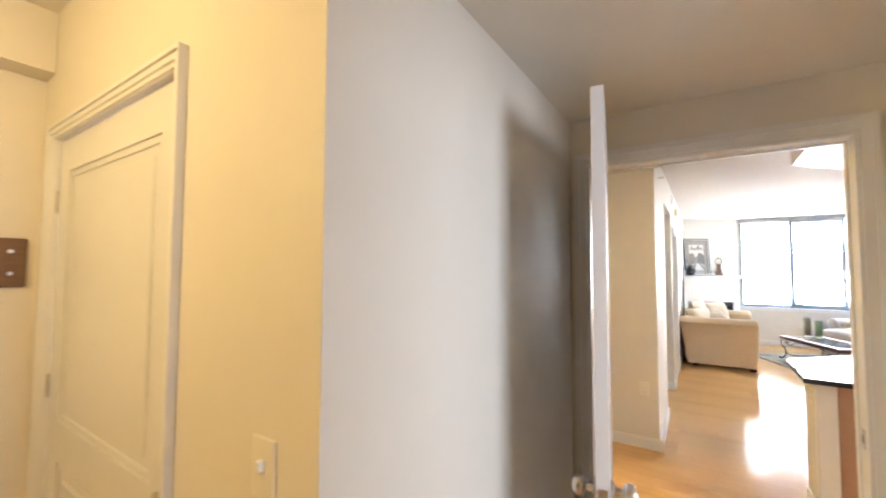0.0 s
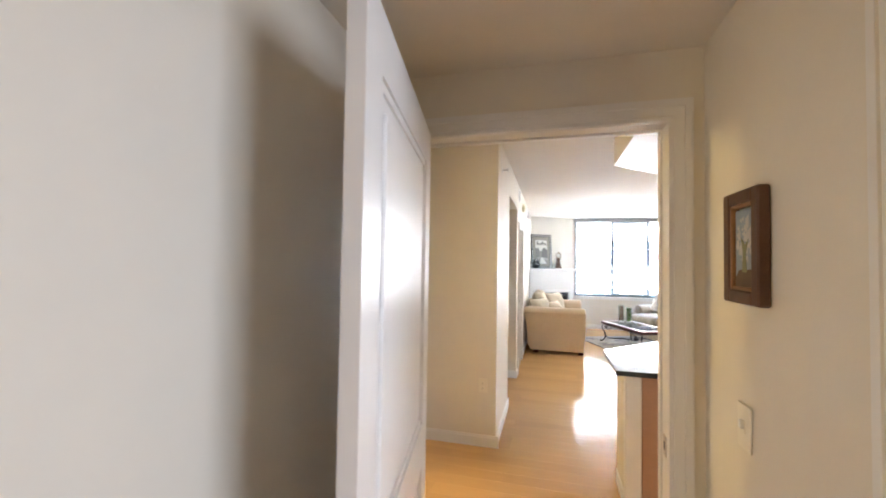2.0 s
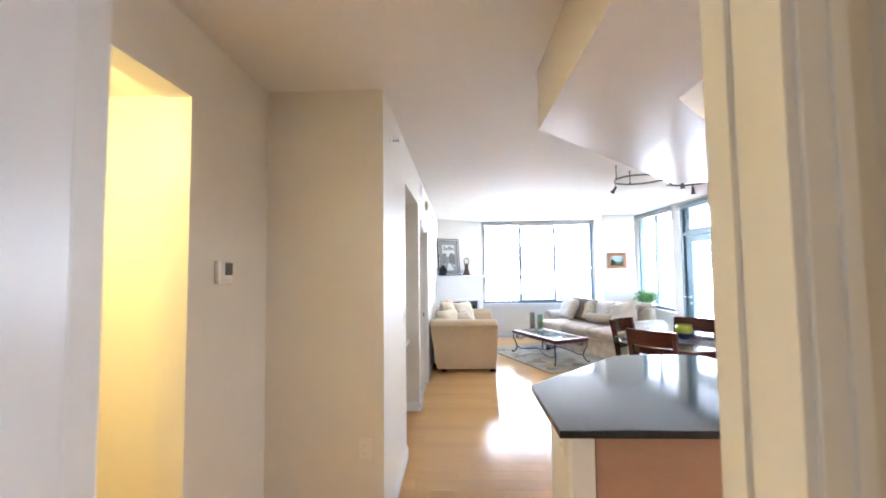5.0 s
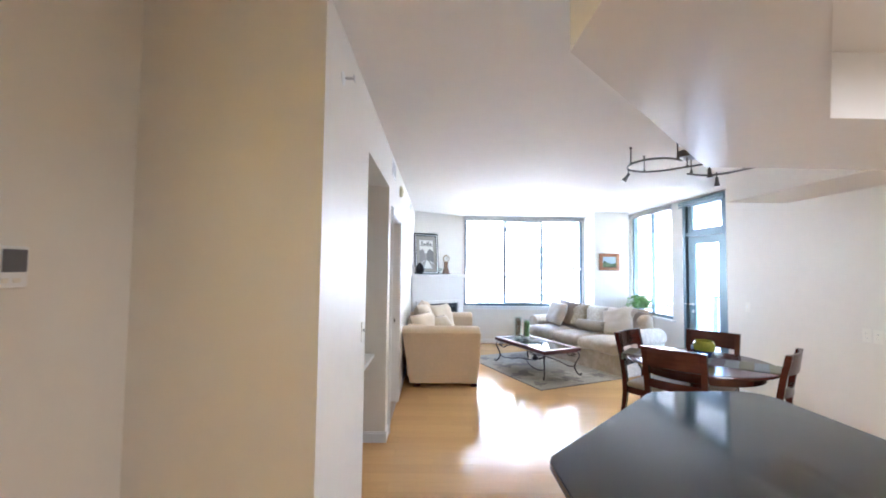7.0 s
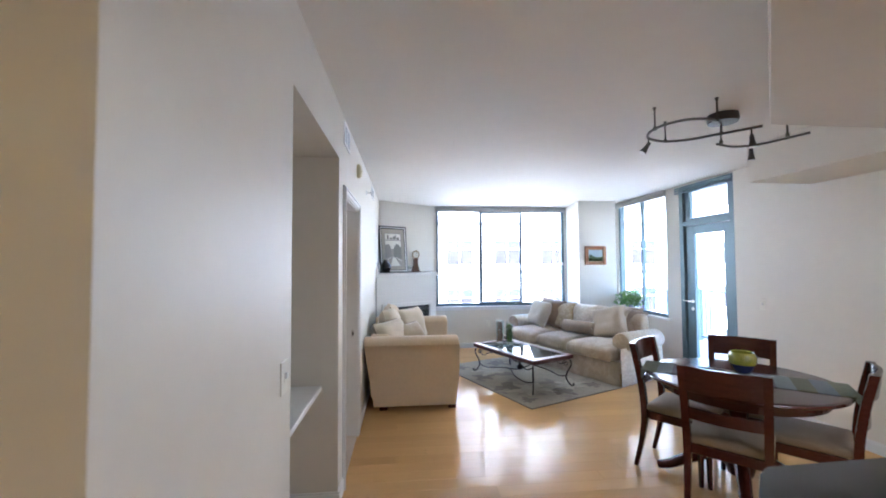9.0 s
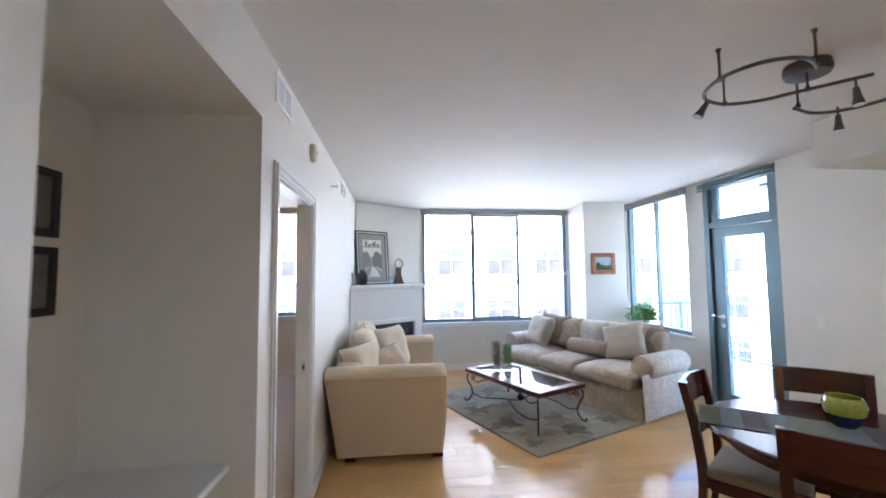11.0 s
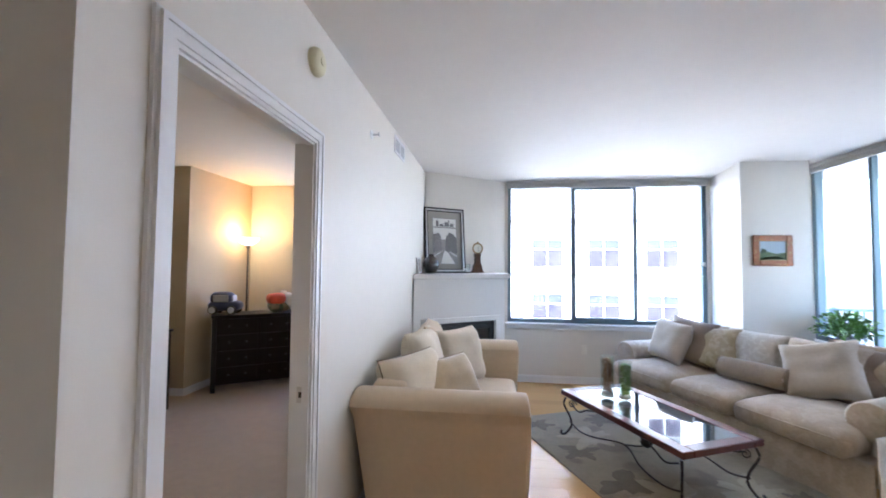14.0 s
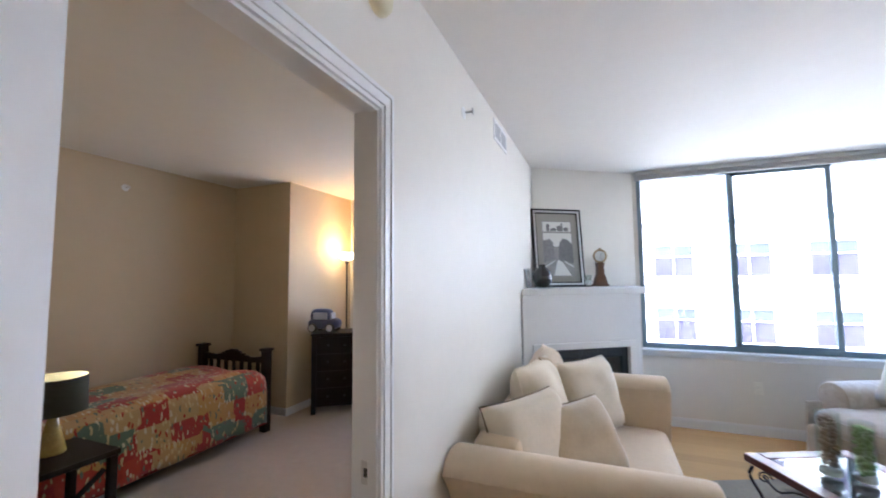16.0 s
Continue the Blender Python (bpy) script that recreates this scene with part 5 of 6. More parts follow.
# ---- plant on the sill behind the sofa ----
LEAF = material("fresh_leaf", (0.15, 0.31, 0.06), 0.4, vary=0.35, scale=14, spec=0.4)
POTM = material("blue_white_pot", (0.45, 0.50, 0.52), 0.25, vary=0.2, scale=18)
pl = thing("potted_plant", "bushy green houseplant in a pale pot on the sill", "plant", pose(4.10, 10.66, 0.741))
bm = bmesh.new()
lathe(bm, [(0.045, 0), (0.06, 0.05), (0.07, 0.10), (0.074, 0.115), (0.066, 0.112), (0.06, 0.09)], 22)
part("pot", bm, POTM, pl, soft=True)
bm = bmesh.new()
rnd = random.Random(3)
for i in range(560):
    a, el = rnd.uniform(0, 6.28), rnd.uniform(0.05, 1.3)
    ln = rnd.uniform(0.06, 0.24)
    d = Vector((math.cos(a) * math.cos(el), math.sin(a) * math.cos(el), math.sin(el)))
    p = Vector((0, 0, 0.11)) + d * ln
    if p.x > 0.11:
        p.x = 0.11 - rnd.uniform(0, 0.10)
    q = (d + Vector((rnd.uniform(-0.6, 0.6), rnd.uniform(-0.6, 0.6), rnd.uniform(-0.9, 0.1)))).normalized()
    side = q.cross(Vector((rnd.uniform(-1, 1), rnd.uniform(-1, 1), 1))).normalized()
    s = rnd.uniform(0.04, 0.062)
    up = side.cross(q) * 0.012
    v = [bm.verts.new(p), bm.verts.new(p + q * s * 0.45 + side * s * 0.32 + up), bm.verts.new(p + q * s), bm.verts.new(p + q * s * 0.45 - side * s * 0.32 + up), bm.verts.new(p + q * s * 0.5)]
    bm.faces.new((v[0], v[1], v[4]))
    bm.faces.new((v[1], v[2], v[4]))
    bm.faces.new((v[2], v[3], v[4]))
    bm.faces.new((v[3], v[0], v[4]))
tagged(part("foliage", bm, LEAF, pl), kind="stuff")
bm = bmesh.new()
for i in range(14):
    a, el = i * 0.9, 0.5 + 0.06 * i
    d = Vector((math.cos(a) * math.cos(el) * (0.6 if math.cos(a) > 0 else 1), math.sin(a) * math.cos(el), math.sin(el)))
    tube(bm, [Vector((0, 0, 0.10)), Vector((0, 0, 0.12)) + d * 0.1, Vector((0, 0, 0.11)) + d * 0.19], 0.003, 5)
part("stems", bm, LEAF, pl)

# ---- dining set ----
dt = thing("dining_table", "round dark cherry pedestal dining table", "table", pose(2.71, 7.04, 0))
bm = bmesh.new()
lathe(bm, [(0.55, 0.722), (0.565, 0.728), (0.57, 0.738), (0.565, 0.748), (0.55, 0.752)], 64)
part("tabletop", bm, MAHOGANY, dt)
bm = bmesh.new()
lathe(bm, [(0.46, 0.65), (0.47, 0.655), (0.47, 0.721), (0.46, 0.722)], 48)
part("apron", bm, MAHOGANY, dt)
bm = bmesh.new()
lathe(bm, [(0.075, 0.10), (0.085, 0.14), (0.10, 0.20), (0.085, 0.30), (0.06, 0.40), (0.055, 0.50), (0.075, 0.58), (0.14, 0.63), (0.16, 0.65)], 28)
part("pedestal", bm, MAHOGANY, dt, soft=True)
for i in range(4):
    bm = bmesh.new()
    pts = smooth_line([(0.05, 0, 0.19), (0.16, 0, 0.20), (0.30, 0, 0.13), (0.42, 0, 0.055), (0.50, 0, 0.030)], 6)
    tube(bm, pts, [0.05 - 0.022 * k / (len(pts) - 1) for k in range(len(pts))], 10)
    part("foot", bm, MAHOGANY, dt, soft=True).matrix_basis = pose(0, 0, 0, 0, 0, 52 + 90 * i)

SEATCLOTH = material("beige_seat_cloth", (0.27, 0.205, 0.13), 0.9, vary=0.1, scale=10, bump=0.3, bump_scale=300, sheen=0.2)


def dining_chair():
    """A dark cherry chair facing +y; its back stands at y = 0."""
    c = thing("dining_chair", "dark cherry wooden dining chair with beige padded seat", "chair", pose(0, 0, 0), "chairs round the table")
    bm = bmesh.new()
    puff(bm, -0.215, 0.215, 0.03, 0.45, 0.435, 0.485, 0.022, 0.016, 7)
    part("seat", bm, SEATCLOTH, c, "beige padded seat", soft=True)
    bm = bmesh.new()
    for x0, x1, y0, y1 in ((-0.21, 0.21, 0.42, 0.44), (-0.19, 0.19, 0.03, 0.05), (-0.21, -0.19, 0.05, 0.42), (0.19, 0.21, 0.05, 0.42)):
        box(bm, x0, x1, y0, y1, 0.375, 0.434, None, 0.004)
    part("seat_frame", bm, MAHOGANY, c)
    for s in (-1, 1):
        bm = bmesh.new()
        line = smooth_line([(s * 0.195, -0.055, 0.0), (s * 0.195, -0.005, 0.22), (s * 0.195, 0.015, 0.43), (s * 0.20, -0.01, 0.68), (s * 0.205, -0.06, 0.925)], 5)
        for a, b in zip(line, line[1:]):
            lo, hi = [], []
            for p, out in ((a, lo), (b, hi)):
                w = 0.014 + 0.007 * min(1, p.z / 0.43)
                for dx, dy in ((-w, -w), (w, -w), (w, w), (-w, w)):
                    out.append(bm.verts.new((p.x + dx, p.y + dy, p.z)))
            for i in range(4):
                bm.faces.new((lo[i], lo[(i + 1) % 4], hi[(i + 1) % 4], hi[i]))
            if a is line[0]:
                bm.faces.new(lo)
            if b is line[-1]:
                bm.faces.new(hi)
        bmesh.ops.remove_doubles(bm, verts=bm.verts, dist=1e-5)
        part("back_leg", bm, MAHOGANY, c)
        bm = bmesh.new()
        rod(bm, (s * 0.19, 0.425, 0.0), (s * 0.19, 0.42, 0.434), 0.015, 0.023, 4)
        part("front_leg", bm, MAHOGANY, c)
    for name, z0, z1, yy in (("top_rail", 0.775, 0.925, -0.035), ("lower_slat", 0.60, 0.665, 0.0)):
        bm = bmesh.new()
        n = 8
        for i in range(n):
            u0, u1 = -1 + 2 * i / n, -1 + 2 * (i + 1) / n
            vs = []
            for u in (u0, u1):
                off = yy - 0.035 * (1 - u * u)
                vs.append([bm.verts.new((u * 0.20, off - 0.011 + (-0.02 if z > 0.9 else 0), z)) for z in (z0, z1)] + [bm.verts.new((u * 0.20, off + 0.011 + (-0.02 if z > 0.9 else 0), z)) for z in (z1, z0)])
            for k in range(4):
                bm.faces.new((vs[0][k], vs[0][(k + 1) % 4], vs[1][(k + 1) % 4], vs[1][k]))
            if i == 0:
                bm.faces.new(vs[0])
            if i == n - 1:
                bm.faces.new(vs[1])
        bmesh.ops.remove_doubles(bm, verts=bm.verts, dist=1e-5)
        part(name, bm, MAHOGANY, c, soft=True)
    return c


first = dining_chair()
seats = [(2.27, 6.645), (2.37, 7.49), (3.14, 7.48), (3.09, 6.60)]
spots = []
for x, y in seats:
    d = Vector((2.71 - x, 7.06 - y))
    spots.append(pose(x, y, 0, 0, 0, math.degrees(math.atan2(d.y, d.x)) - 90))
first.matrix_basis = spots[0]
for m in spots[1:]:
    copy_thing(first, m)

rn = thing("table_runner", "patchwork table runner in sage, grey-blue and plum", "runner", pose(2.71, 7.04, 0.7535, 0, 0, -39.5))
PATCH = [material("runner_" + n, c, 0.85, vary=0.12, scale=20, bump=0.25, bump_scale=250, sheen=0.2) for n, c in (("sage", (0.11, 0.115, 0.045)), ("blue", (0.10, 0.135, 0.15)), ("plum", (0.06, 0.045, 0.075)), ("mist", (0.16, 0.20, 0.195)), ("olive", (0.09, 0.095, 0.035)))]
order = [0, 3, 2, 1, 4, 0, 1, 2, 3, 4, 1, 0]
n = len(order)
for i, k in enumerate(order):
    bm = bmesh.new()
    x0, x1 = -0.58 + 1.16 * i / n, -0.58 + 1.16 * (i + 1) / n
    box(bm, x0 + 0.0008, x1 - 0.0008, -0.165, 0.165, 0.0, 0.003)
    part("patch", bm, PATCH[k], rn)
for s in (-1, 1):
    bm = bmesh.new()
    box(bm, 0.578, 0.582, -0.165, 0.165, -0.06, 0.003)
    part("hanging_end", bm, PATCH[0], rn).matrix_basis = pose(0, 0, 0, 0, 0, 0 if s > 0 else 180)

bw = thing("glass_bowl", "thick yellow-green and blue art glass bowl", "bowl", pose(2.815, 7.11, 0.757) @ Matrix.Diagonal((0.8, 0.8, 0.84, 1)))
bm = bmesh.new()
lathe(bm, [(0.098, 0.0785), (0.105, 0.095), (0.108, 0.135), (0.095, 0.17), (0.088, 0.178), (0.084, 0.172), (0.095, 0.135), (0.093, 0.10), (0.086, 0.0785)], 32)
part("bowl", bm, material("olive_glass", (0.30, 0.31, 0.03), 0.06, vary=0.4, scale=10, spec=0.7, coat=0.4), bw, soft=True)
bm = bmesh.new()
lathe(bm, [(0.05, 0.0), (0.058, 0.004), (0.078, 0.03), (0.098, 0.078), (0.086, 0.078), (0.05, 0.02)], 32)
part("base", bm, material("cobalt_glass", (0.025, 0.035, 0.11), 0.06, vary=0.3, scale=10, spec=0.7, coat=0.4), bw, "deep blue glass base", soft=True)

# ---- track light ----
tl = thing("track_light", "dark nickel curved monorail track light with four spots", "lamp", pose(0, 0, 0))
RZ = 2.45
rail_a = smooth_line([(2.46, 6.83, RZ), (2.33, 6.77, RZ), (2.19, 6.80, RZ), (2.11, 6.92, RZ), (2.12, 7.06, RZ), (2.20, 7.18, RZ), (2.36, 7.23, RZ), (2.51, 7.17, RZ), (2.62, 7.05, RZ), (2.71, 6.95, RZ), (2.79, 6.86, RZ)], 6)
rail_b = smooth_line([(2.75, 7.20, RZ - 0.02), (2.93, 7.25, RZ - 0.02), (3.07, 7.18, RZ - 0.02), (3.14, 7.02, RZ - 0.02), (3.18, 6.90, RZ - 0.02)], 8)
for r in (rail_a, rail_b):
    bm = bmesh.new()
    tube(bm, r, 0.009, 8)
    part("rail", bm, TRACK, tl, soft=True)
bm = bmesh.new()
lathe(bm, [(0.095, 2.598), (0.10, 2.56), (0.092, 2.54), (0.03, 2.535)], 28, pose(2.68, 7.06, 0))
part("canopy", bm, TRACK, tl, soft=True)
for x, y in ((2.11, 6.98), (2.41, 6.795), (2.36, 7.23), (2.64, 7.03), (2.80, 7.22), (3.14, 7.02)):
    bm = bmesh.new()
    top = 2.536 if (x, y) == (2.64, 7.03) else 2.599
    rod(bm, (x, y, RZ), (x, y, top), 0.0055, None, 8)
    lathe(bm, [(0.012, 0.0), (0.012, 0.02), (0.006, 0.028)], 10, pose(x, y, RZ - 0.008))
    if top > 2.59:
        lathe(bm, [(0.006, -0.02), (0.012, -0.004), (0.012, 0.0)], 10, pose(x, y, 2.6))
    part("standoff", bm, TRACK, tl, soft=True)
for (x, y), aim in (((2.16, 7.13), (-0.40, 0.10)), ((2.75, 6.905), (0.0, -0.05)), ((3.03, 7.205), (0.05, 0.05))):
    d = Vector((aim[0], aim[1], -0.6)).normalized()
    bm = bmesh.new()
    rod(bm, (x, y, RZ), (x, y, RZ - 0.05), 0.005, None, 8)
    p = Vector((x, y, RZ - 0.055))
    rod(bm, p - d * 0.01, p + d * 0.035, 0.012, 0.016, 12)
    rod(bm, p + d * 0.035, p + d * 0.075, 0.016, 0.025, 14)
    sp_ = part("spot", bm, TRACK, tl, soft=True)
    bm = bmesh.new()
    rod(bm, p + d * 0.070, p + d * 0.077, 0.023, 0.024, 14)
    part("lens", bm, WHITEPLASTIC, sp_, "white frosted lens")

# ---- kitchen counter ----
TANPANEL = material("tan_laminate", (0.42, 0.25, 0.16), 0.5, vary=0.07, scale=4, grain=(1, 1, 4))
isl = thing("kitchen_peninsula", "cream and tan kitchen peninsula base under a black worktop", "cabinet", pose(0, 0, 0))
bm = bmesh.new()
prism(bm, [(0.885, 4.42), (2.02, 4.42), (2.02, 5.40), (1.62, 5.40), (0.885, 4.84)], 0.0, 0.868)
part("body", bm, PAINT, isl)
boxpart("corner_post", TRIM, isl, 0.865, 0.955, 4.395, 4.46, 0.0, 0.866, 0.003)
boxpart("end_panel", TANPANEL, isl, 0.96, 2.0, 4.405, 4.4185, 0.09, 0.866, 0.002, label="tan laminate panel")
boxpart("toe_board", TRIM, isl, 0.874, 0.884, 4.465, 4.83, 0.0, 0.09, 0.003)
wall_plate(pose(0.885, 4.62, 0.74, 0, 0, -90), "ivory outlet plate on the peninsula's side", "outlet")
wt = thing("worktop", "polished black granite worktop with angled end", "worktop", pose(0, 0, 0))
bm = bmesh.new()
pts = [(0.80, 4.32), (2.12, 4.32), (2.12, 5.50)]
pts += [(2.0 + 0.12 * math.cos(radians(a)), 5.54 + 0.12 * math.sin(radians(a))) for a in range(0, 91, 15)]
pts += [(1.56, 5.65), (1.50, 5.615), (0.815, 4.94), (0.80, 4.905)]
prism(bm, pts, 0.870, 0.90)
bmesh.ops.bevel(bm, geom=[x for x in bm.edges if abs(x.verts[0].co.z - x.verts[1].co.z) < 1e-5], offset=0.004, segments=2, profile=0.5, affect="EDGES")
part("slab", bm, GRANITE, wt)

kl = thing("kitchen_ceiling_light", "white rectangular ceiling light in the raised kitchen ceiling", "lamp", pose(2.75, 4.25, 2.598))
boxpart("housing", TRIM, kl, -0.5, 0.5, -0.3, 0.3, -0.05, 0.0, 0.006)
boxpart("diffuser", WHITEPLASTIC, kl, -0.47, 0.47, -0.27, 0.27, -0.066, -0.049, 0.004)

# ---- entrance hall picture ----
hp = thing("tree_picture", "picture of a white blossoming tree in a brown wooden frame", "picture", pose(0.908, 2.922, 1.444, 0, 0, -90))
FRAMEW = material("brown_frame_wood", (0.085, 0.034, 0.014), 0.5, vary=0.2, scale=14)
bm = bmesh.new()
frame_bars(bm, 0.19, 0.29, 0.034, -0.028, 0.0, 0, 0.004)
part("frame", bm, FRAMEW, hp)
bm = bmesh.new()
frame_bars(bm, 0.124, 0.224, 0.010, -0.024, -0.006, 0.033, 0.003)
part("slip", bm, material("light_brown_slip", (0.24, 0.11, 0.035), 0.4, vary=0.2, scale=14), hp)
cv = boxpart("canvas", material("pale_blue_paint", (0.30, 0.35, 0.38), 0.6, vary=0.12, scale=12), hp, -0.058, 0.058, -0.014, -0.004, 0.036, 0.242)
rnd = random.Random(11)
BLOSSOM = material("blossom_paint", (0.55, 0.53, 0.47), 0.7, vary=0.15, scale=40)
bm = bmesh.new()
for i in range(60):
    a, r = rnd.uniform(0, 6.28), 0.065 * math.sqrt(rnd.random())
    x, z, s = r * math.cos(a) * 0.72, 0.165 + r * math.sin(a) * 0.85, rnd.uniform(0.006, 0.014)
    prism(bm, [(x + s * math.cos(k * 1.05) * (1 if k % 2 else 0.5), z + s * math.sin(k * 1.05) * (1 if k % 2 else 0.5)) for k in range(6)], 0.0142 + i * 0.00001, 0.0148 + i * 0.00001)
bmesh.ops.transform(bm, verts=bm.verts, matrix=pose(0, 0, 0, 90))
part("painted_blossom", bm, BLOSSOM, cv)
bm = bmesh.new()
prism(bm, [(-0.012, 0.08), (0.012, 0.08), (0.008, 0.13), (0.022, 0.165), (0.004, 0.15), (-0.018, 0.17), (-0.008, 0.13)], 0.0155, 0.0162)
bmesh.ops.transform(bm, verts=bm.verts, matrix=pose(0, 0, 0, 90))
part("painted_trunk", bm, material("trunk_paint", (0.25, 0.25, 0.12), 0.7, vary=0.2, scale=40), cv)
bm = bmesh.new()
prism(bm, [(-0.054, 0.042), (0.054, 0.042), (0.052, 0.065), (0.03, 0.088), (-0.03, 0.086), (-0.052, 0.065)], 0.0145, 0.0152)
bmesh.ops.transform(bm, verts=bm.verts, matrix=pose(0, 0, 0, 90))
part("painted_hill", bm, material("hill_paint", (0.14, 0.09, 0.05), 0.7, vary=0.2, scale=30), cv)

# ---- alcove desk and pictures ----
dk = thing("built_in_desk", "white built-in desk top across the alcove", "desk", pose(0, 0, 0))
boxpart("desktop", TRIM, dk, -0.70, -0.115, 6.042, 7.115, 0.735, 0.765, 0.004)
boxpart("cleat", TRIM, dk, -0.695, -0.16, 7.095, 7.117, 0.69, 0.735)
for z in (1.405, 1.692):
    p = thing("alcove_picture", "black framed picture on the alcove's back wall", "picture", pose(-0.698, 6.785, z, 0, 0, 90), "alcove pictures")
    bm = bmesh.new()
    frame_bars(bm, 0.34, 0.25, 0.03, -0.022, 0.0, 0, 0.003)
    part("frame", bm, BLACK, p)
    boxpart("print", DARKPRINT, p, -0.14, 0.14, -0.01, -0.002, 0.03, 0.22)

# ---- bedroom ----


def quilt_material():
    """Quilted rows of red, gold and teal blocks with pale leaf shapes."""
    m = bpy.data.materials.new("quilt_cotton")
    m.use_nodes = True
    t = m.node_tree
    n, link = t.nodes, t.links.new
    co = n.new("ShaderNodeTexCoord")
    mp = n.new("ShaderNodeMapping")
    mp.inputs["Scale"].default_value = (6.5, 4.4, 6.5)
    link(co.outputs["Object"], mp.inputs[0])
    cell = n.new("ShaderNodeTexVoronoi")
    cell.distance, cell.inputs["Randomness"].default_value, cell.inputs["Scale"].default_value = "CHEBYCHEV", 0.6, 1.0
    link(mp.outputs[0], cell.inputs["Vector"])
    ramp = n.new("ShaderNodeValToRGB")
    ramp.color_ramp.interpolation = "CONSTANT"
    tones = ((0.0, (0.30, 0.025, 0.018)), (0.30, (0.42, 0.22, 0.06)), (0.55, (0.36, 0.04, 0.02)), (0.68, (0.10, 0.14, 0.09)), (0.84, (0.40, 0.25, 0.10)))
    for i, (p, c) in enumerate(tones):
        e = ramp.color_ramp.elements[i] if i < 2 else ramp.color_ramp.elements.new(p)
        e.position, e.color = p, (*c, 1)
    sep = n.new("ShaderNodeSeparateColor")
    link(cell.outputs["Color"], sep.inputs[0])
    link(sep.outputs[0], ramp.inputs[0])
    blob = n.new("ShaderNodeTexVoronoi")
    blob.inputs["Scale"].default_value = 19
    stretch = n.new("ShaderNodeMapping")
    stretch.inputs["Rotation"].default_value, stretch.inputs["Scale"].default_value = (0.4, 0.5, 0.6), (1.0, 2.3, 0.8)
    link(co.outputs["Object"], stretch.inputs[0])
    wob = n.new("ShaderNodeTexNoise")
    wob.inputs["Scale"].default_value, wob.inputs["Detail"].default_value = 16, 3
    link(co.outputs["Object"], wob.inputs["Vector"])
    shift = n.new("ShaderNodeVectorMath")
    shift.operation = "MULTIPLY_ADD"
    shift.inputs[1].default_value = (0.09, 0.09, 0.09)
    link(wob.outputs["Color"], shift.inputs[0])
    link(stretch.outputs[0], shift.inputs[2])
    link(shift.outputs[0], blob.inputs["Vector"])
    near = n.new("ShaderNodeMapRange")
    near.inputs[1].default_value, near.inputs[2].default_value, near.inputs[3].default_value, near.inputs[4].default_value = 0.34, 0.38, 1, 0
    link(blob.outputs["Distance"], near.inputs[0])
    pick = n.new("ShaderNodeValToRGB")
    pick.color_ramp.interpolation = "CONSTANT"
    for i, (p, c) in enumerate(((0.0, (0.50, 0.38, 0.18)), (0.38, (0.30, 0.03, 0.015)), (0.58, (0.52, 0.44, 0.27)), (0.84, (0.11, 0.14, 0.09)))):
        e = pick.color_ramp.elements[i] if i < 2 else pick.color_ramp.elements.new(p)
        e.position, e.color = p, (*c, 1)
    sep2 = n.new("ShaderNodeSeparateColor")
    link(blob.outputs["Color"], sep2.inputs[0])
    link(sep2.outputs[1], pick.inputs[0])
    mix = n.new("ShaderNodeMix")
    mix.data_type = "RGBA"
    link(near.outputs[0], mix.inputs[0])
    link(ramp.outputs[0], mix.inputs[6])
    link(pick.outputs[0], mix.inputs[7])
    b = n["Principled BSDF"]
    link(mix.outputs[2], b.inputs["Base Color"])
    b.inputs["Roughness"].default_value, b.inputs["Sheen Weight"].default_value = 0.9, 0.2
    tex = n.new("ShaderNodeTexNoise")
    tex.inputs["Scale"].default_value = 60
    rel = n.new("ShaderNodeBump")
    rel.inputs["Strength"].default_value, rel.inputs["Distance"].default_value = 0.3, 0.006
    link(tex.outputs[0], rel.inputs["Height"])
    link(rel.outputs[0], b.inputs["Normal"])
    return m


QUILT = quilt_material()
bed = thing("single_bed", "dark wooden single bed with slatted footboard", "bed", pose(-3.44, 8.12, 0))
BW, BL = 0.97, 2.03
bm = bmesh.new()
puff(bm, 0.03, BW - 0.03, 0.03, BL - 0.05, 0.30, 0.58, 0.05)
part("mattress", bm, IVORY, bed, soft=True)
for x0, x1 in ((0.0, 0.03), (BW - 0.03, BW)):
    boxpart("side_rail", ESPRESSO, bed, x0, x1, 0.02, BL - 0.04, 0.16, 0.30, 0.004)
for x0 in (0.0, BW - 0.075):
    bm = bmesh.new()
    box(bm, x0, x0 + 0.075, BL - 0.04, BL + 0.035, 0, 0.79, None, 0.005)
    box(bm, x0 - 0.015, x0 + 0.09, BL - 0.055, BL + 0.05, 0.79, 0.815, None, 0.006)
    part("post", bm, ESPRESSO, bed)
bm = bmesh.new()
n = 16
for i in range(n):
    x0, x1 = 0.075 + (BW - 0.15) * i / n, 0.075 + (BW - 0.15) * (i + 1) / n
    u = ((x0 + x1) / 2 - BW / 2) / (BW / 2 - 0.075)
    box(bm, x0, x1, BL - 0.018, BL + 0.012, 0.665, 0.715 + 0.055 * math.exp(-(u * 2.2) ** 2) + 0.012 * math.cos(u * 6))
part("top_rail", bm, ESPRESSO, bed)
boxpart("bottom_rail", ESPRESSO, bed, 0.075, BW - 0.075, BL - 0.018, BL + 0.012, 0.28, 0.38, 0.003)
for i in range(7):
    x = 0.14 + i * (BW - 0.28 - 0.03) / 6
    boxpart("slat", ESPRESSO, bed, x, x + 0.045, BL - 0.01, BL + 0.004, 0.38, 0.665, 0.002)
for x0 in (0.0, BW - 0.075):
    boxpart("head_post", ESPRESSO, bed, x0, x0 + 0.075, -0.06, 0.02, 0, 1.0, 0.005)
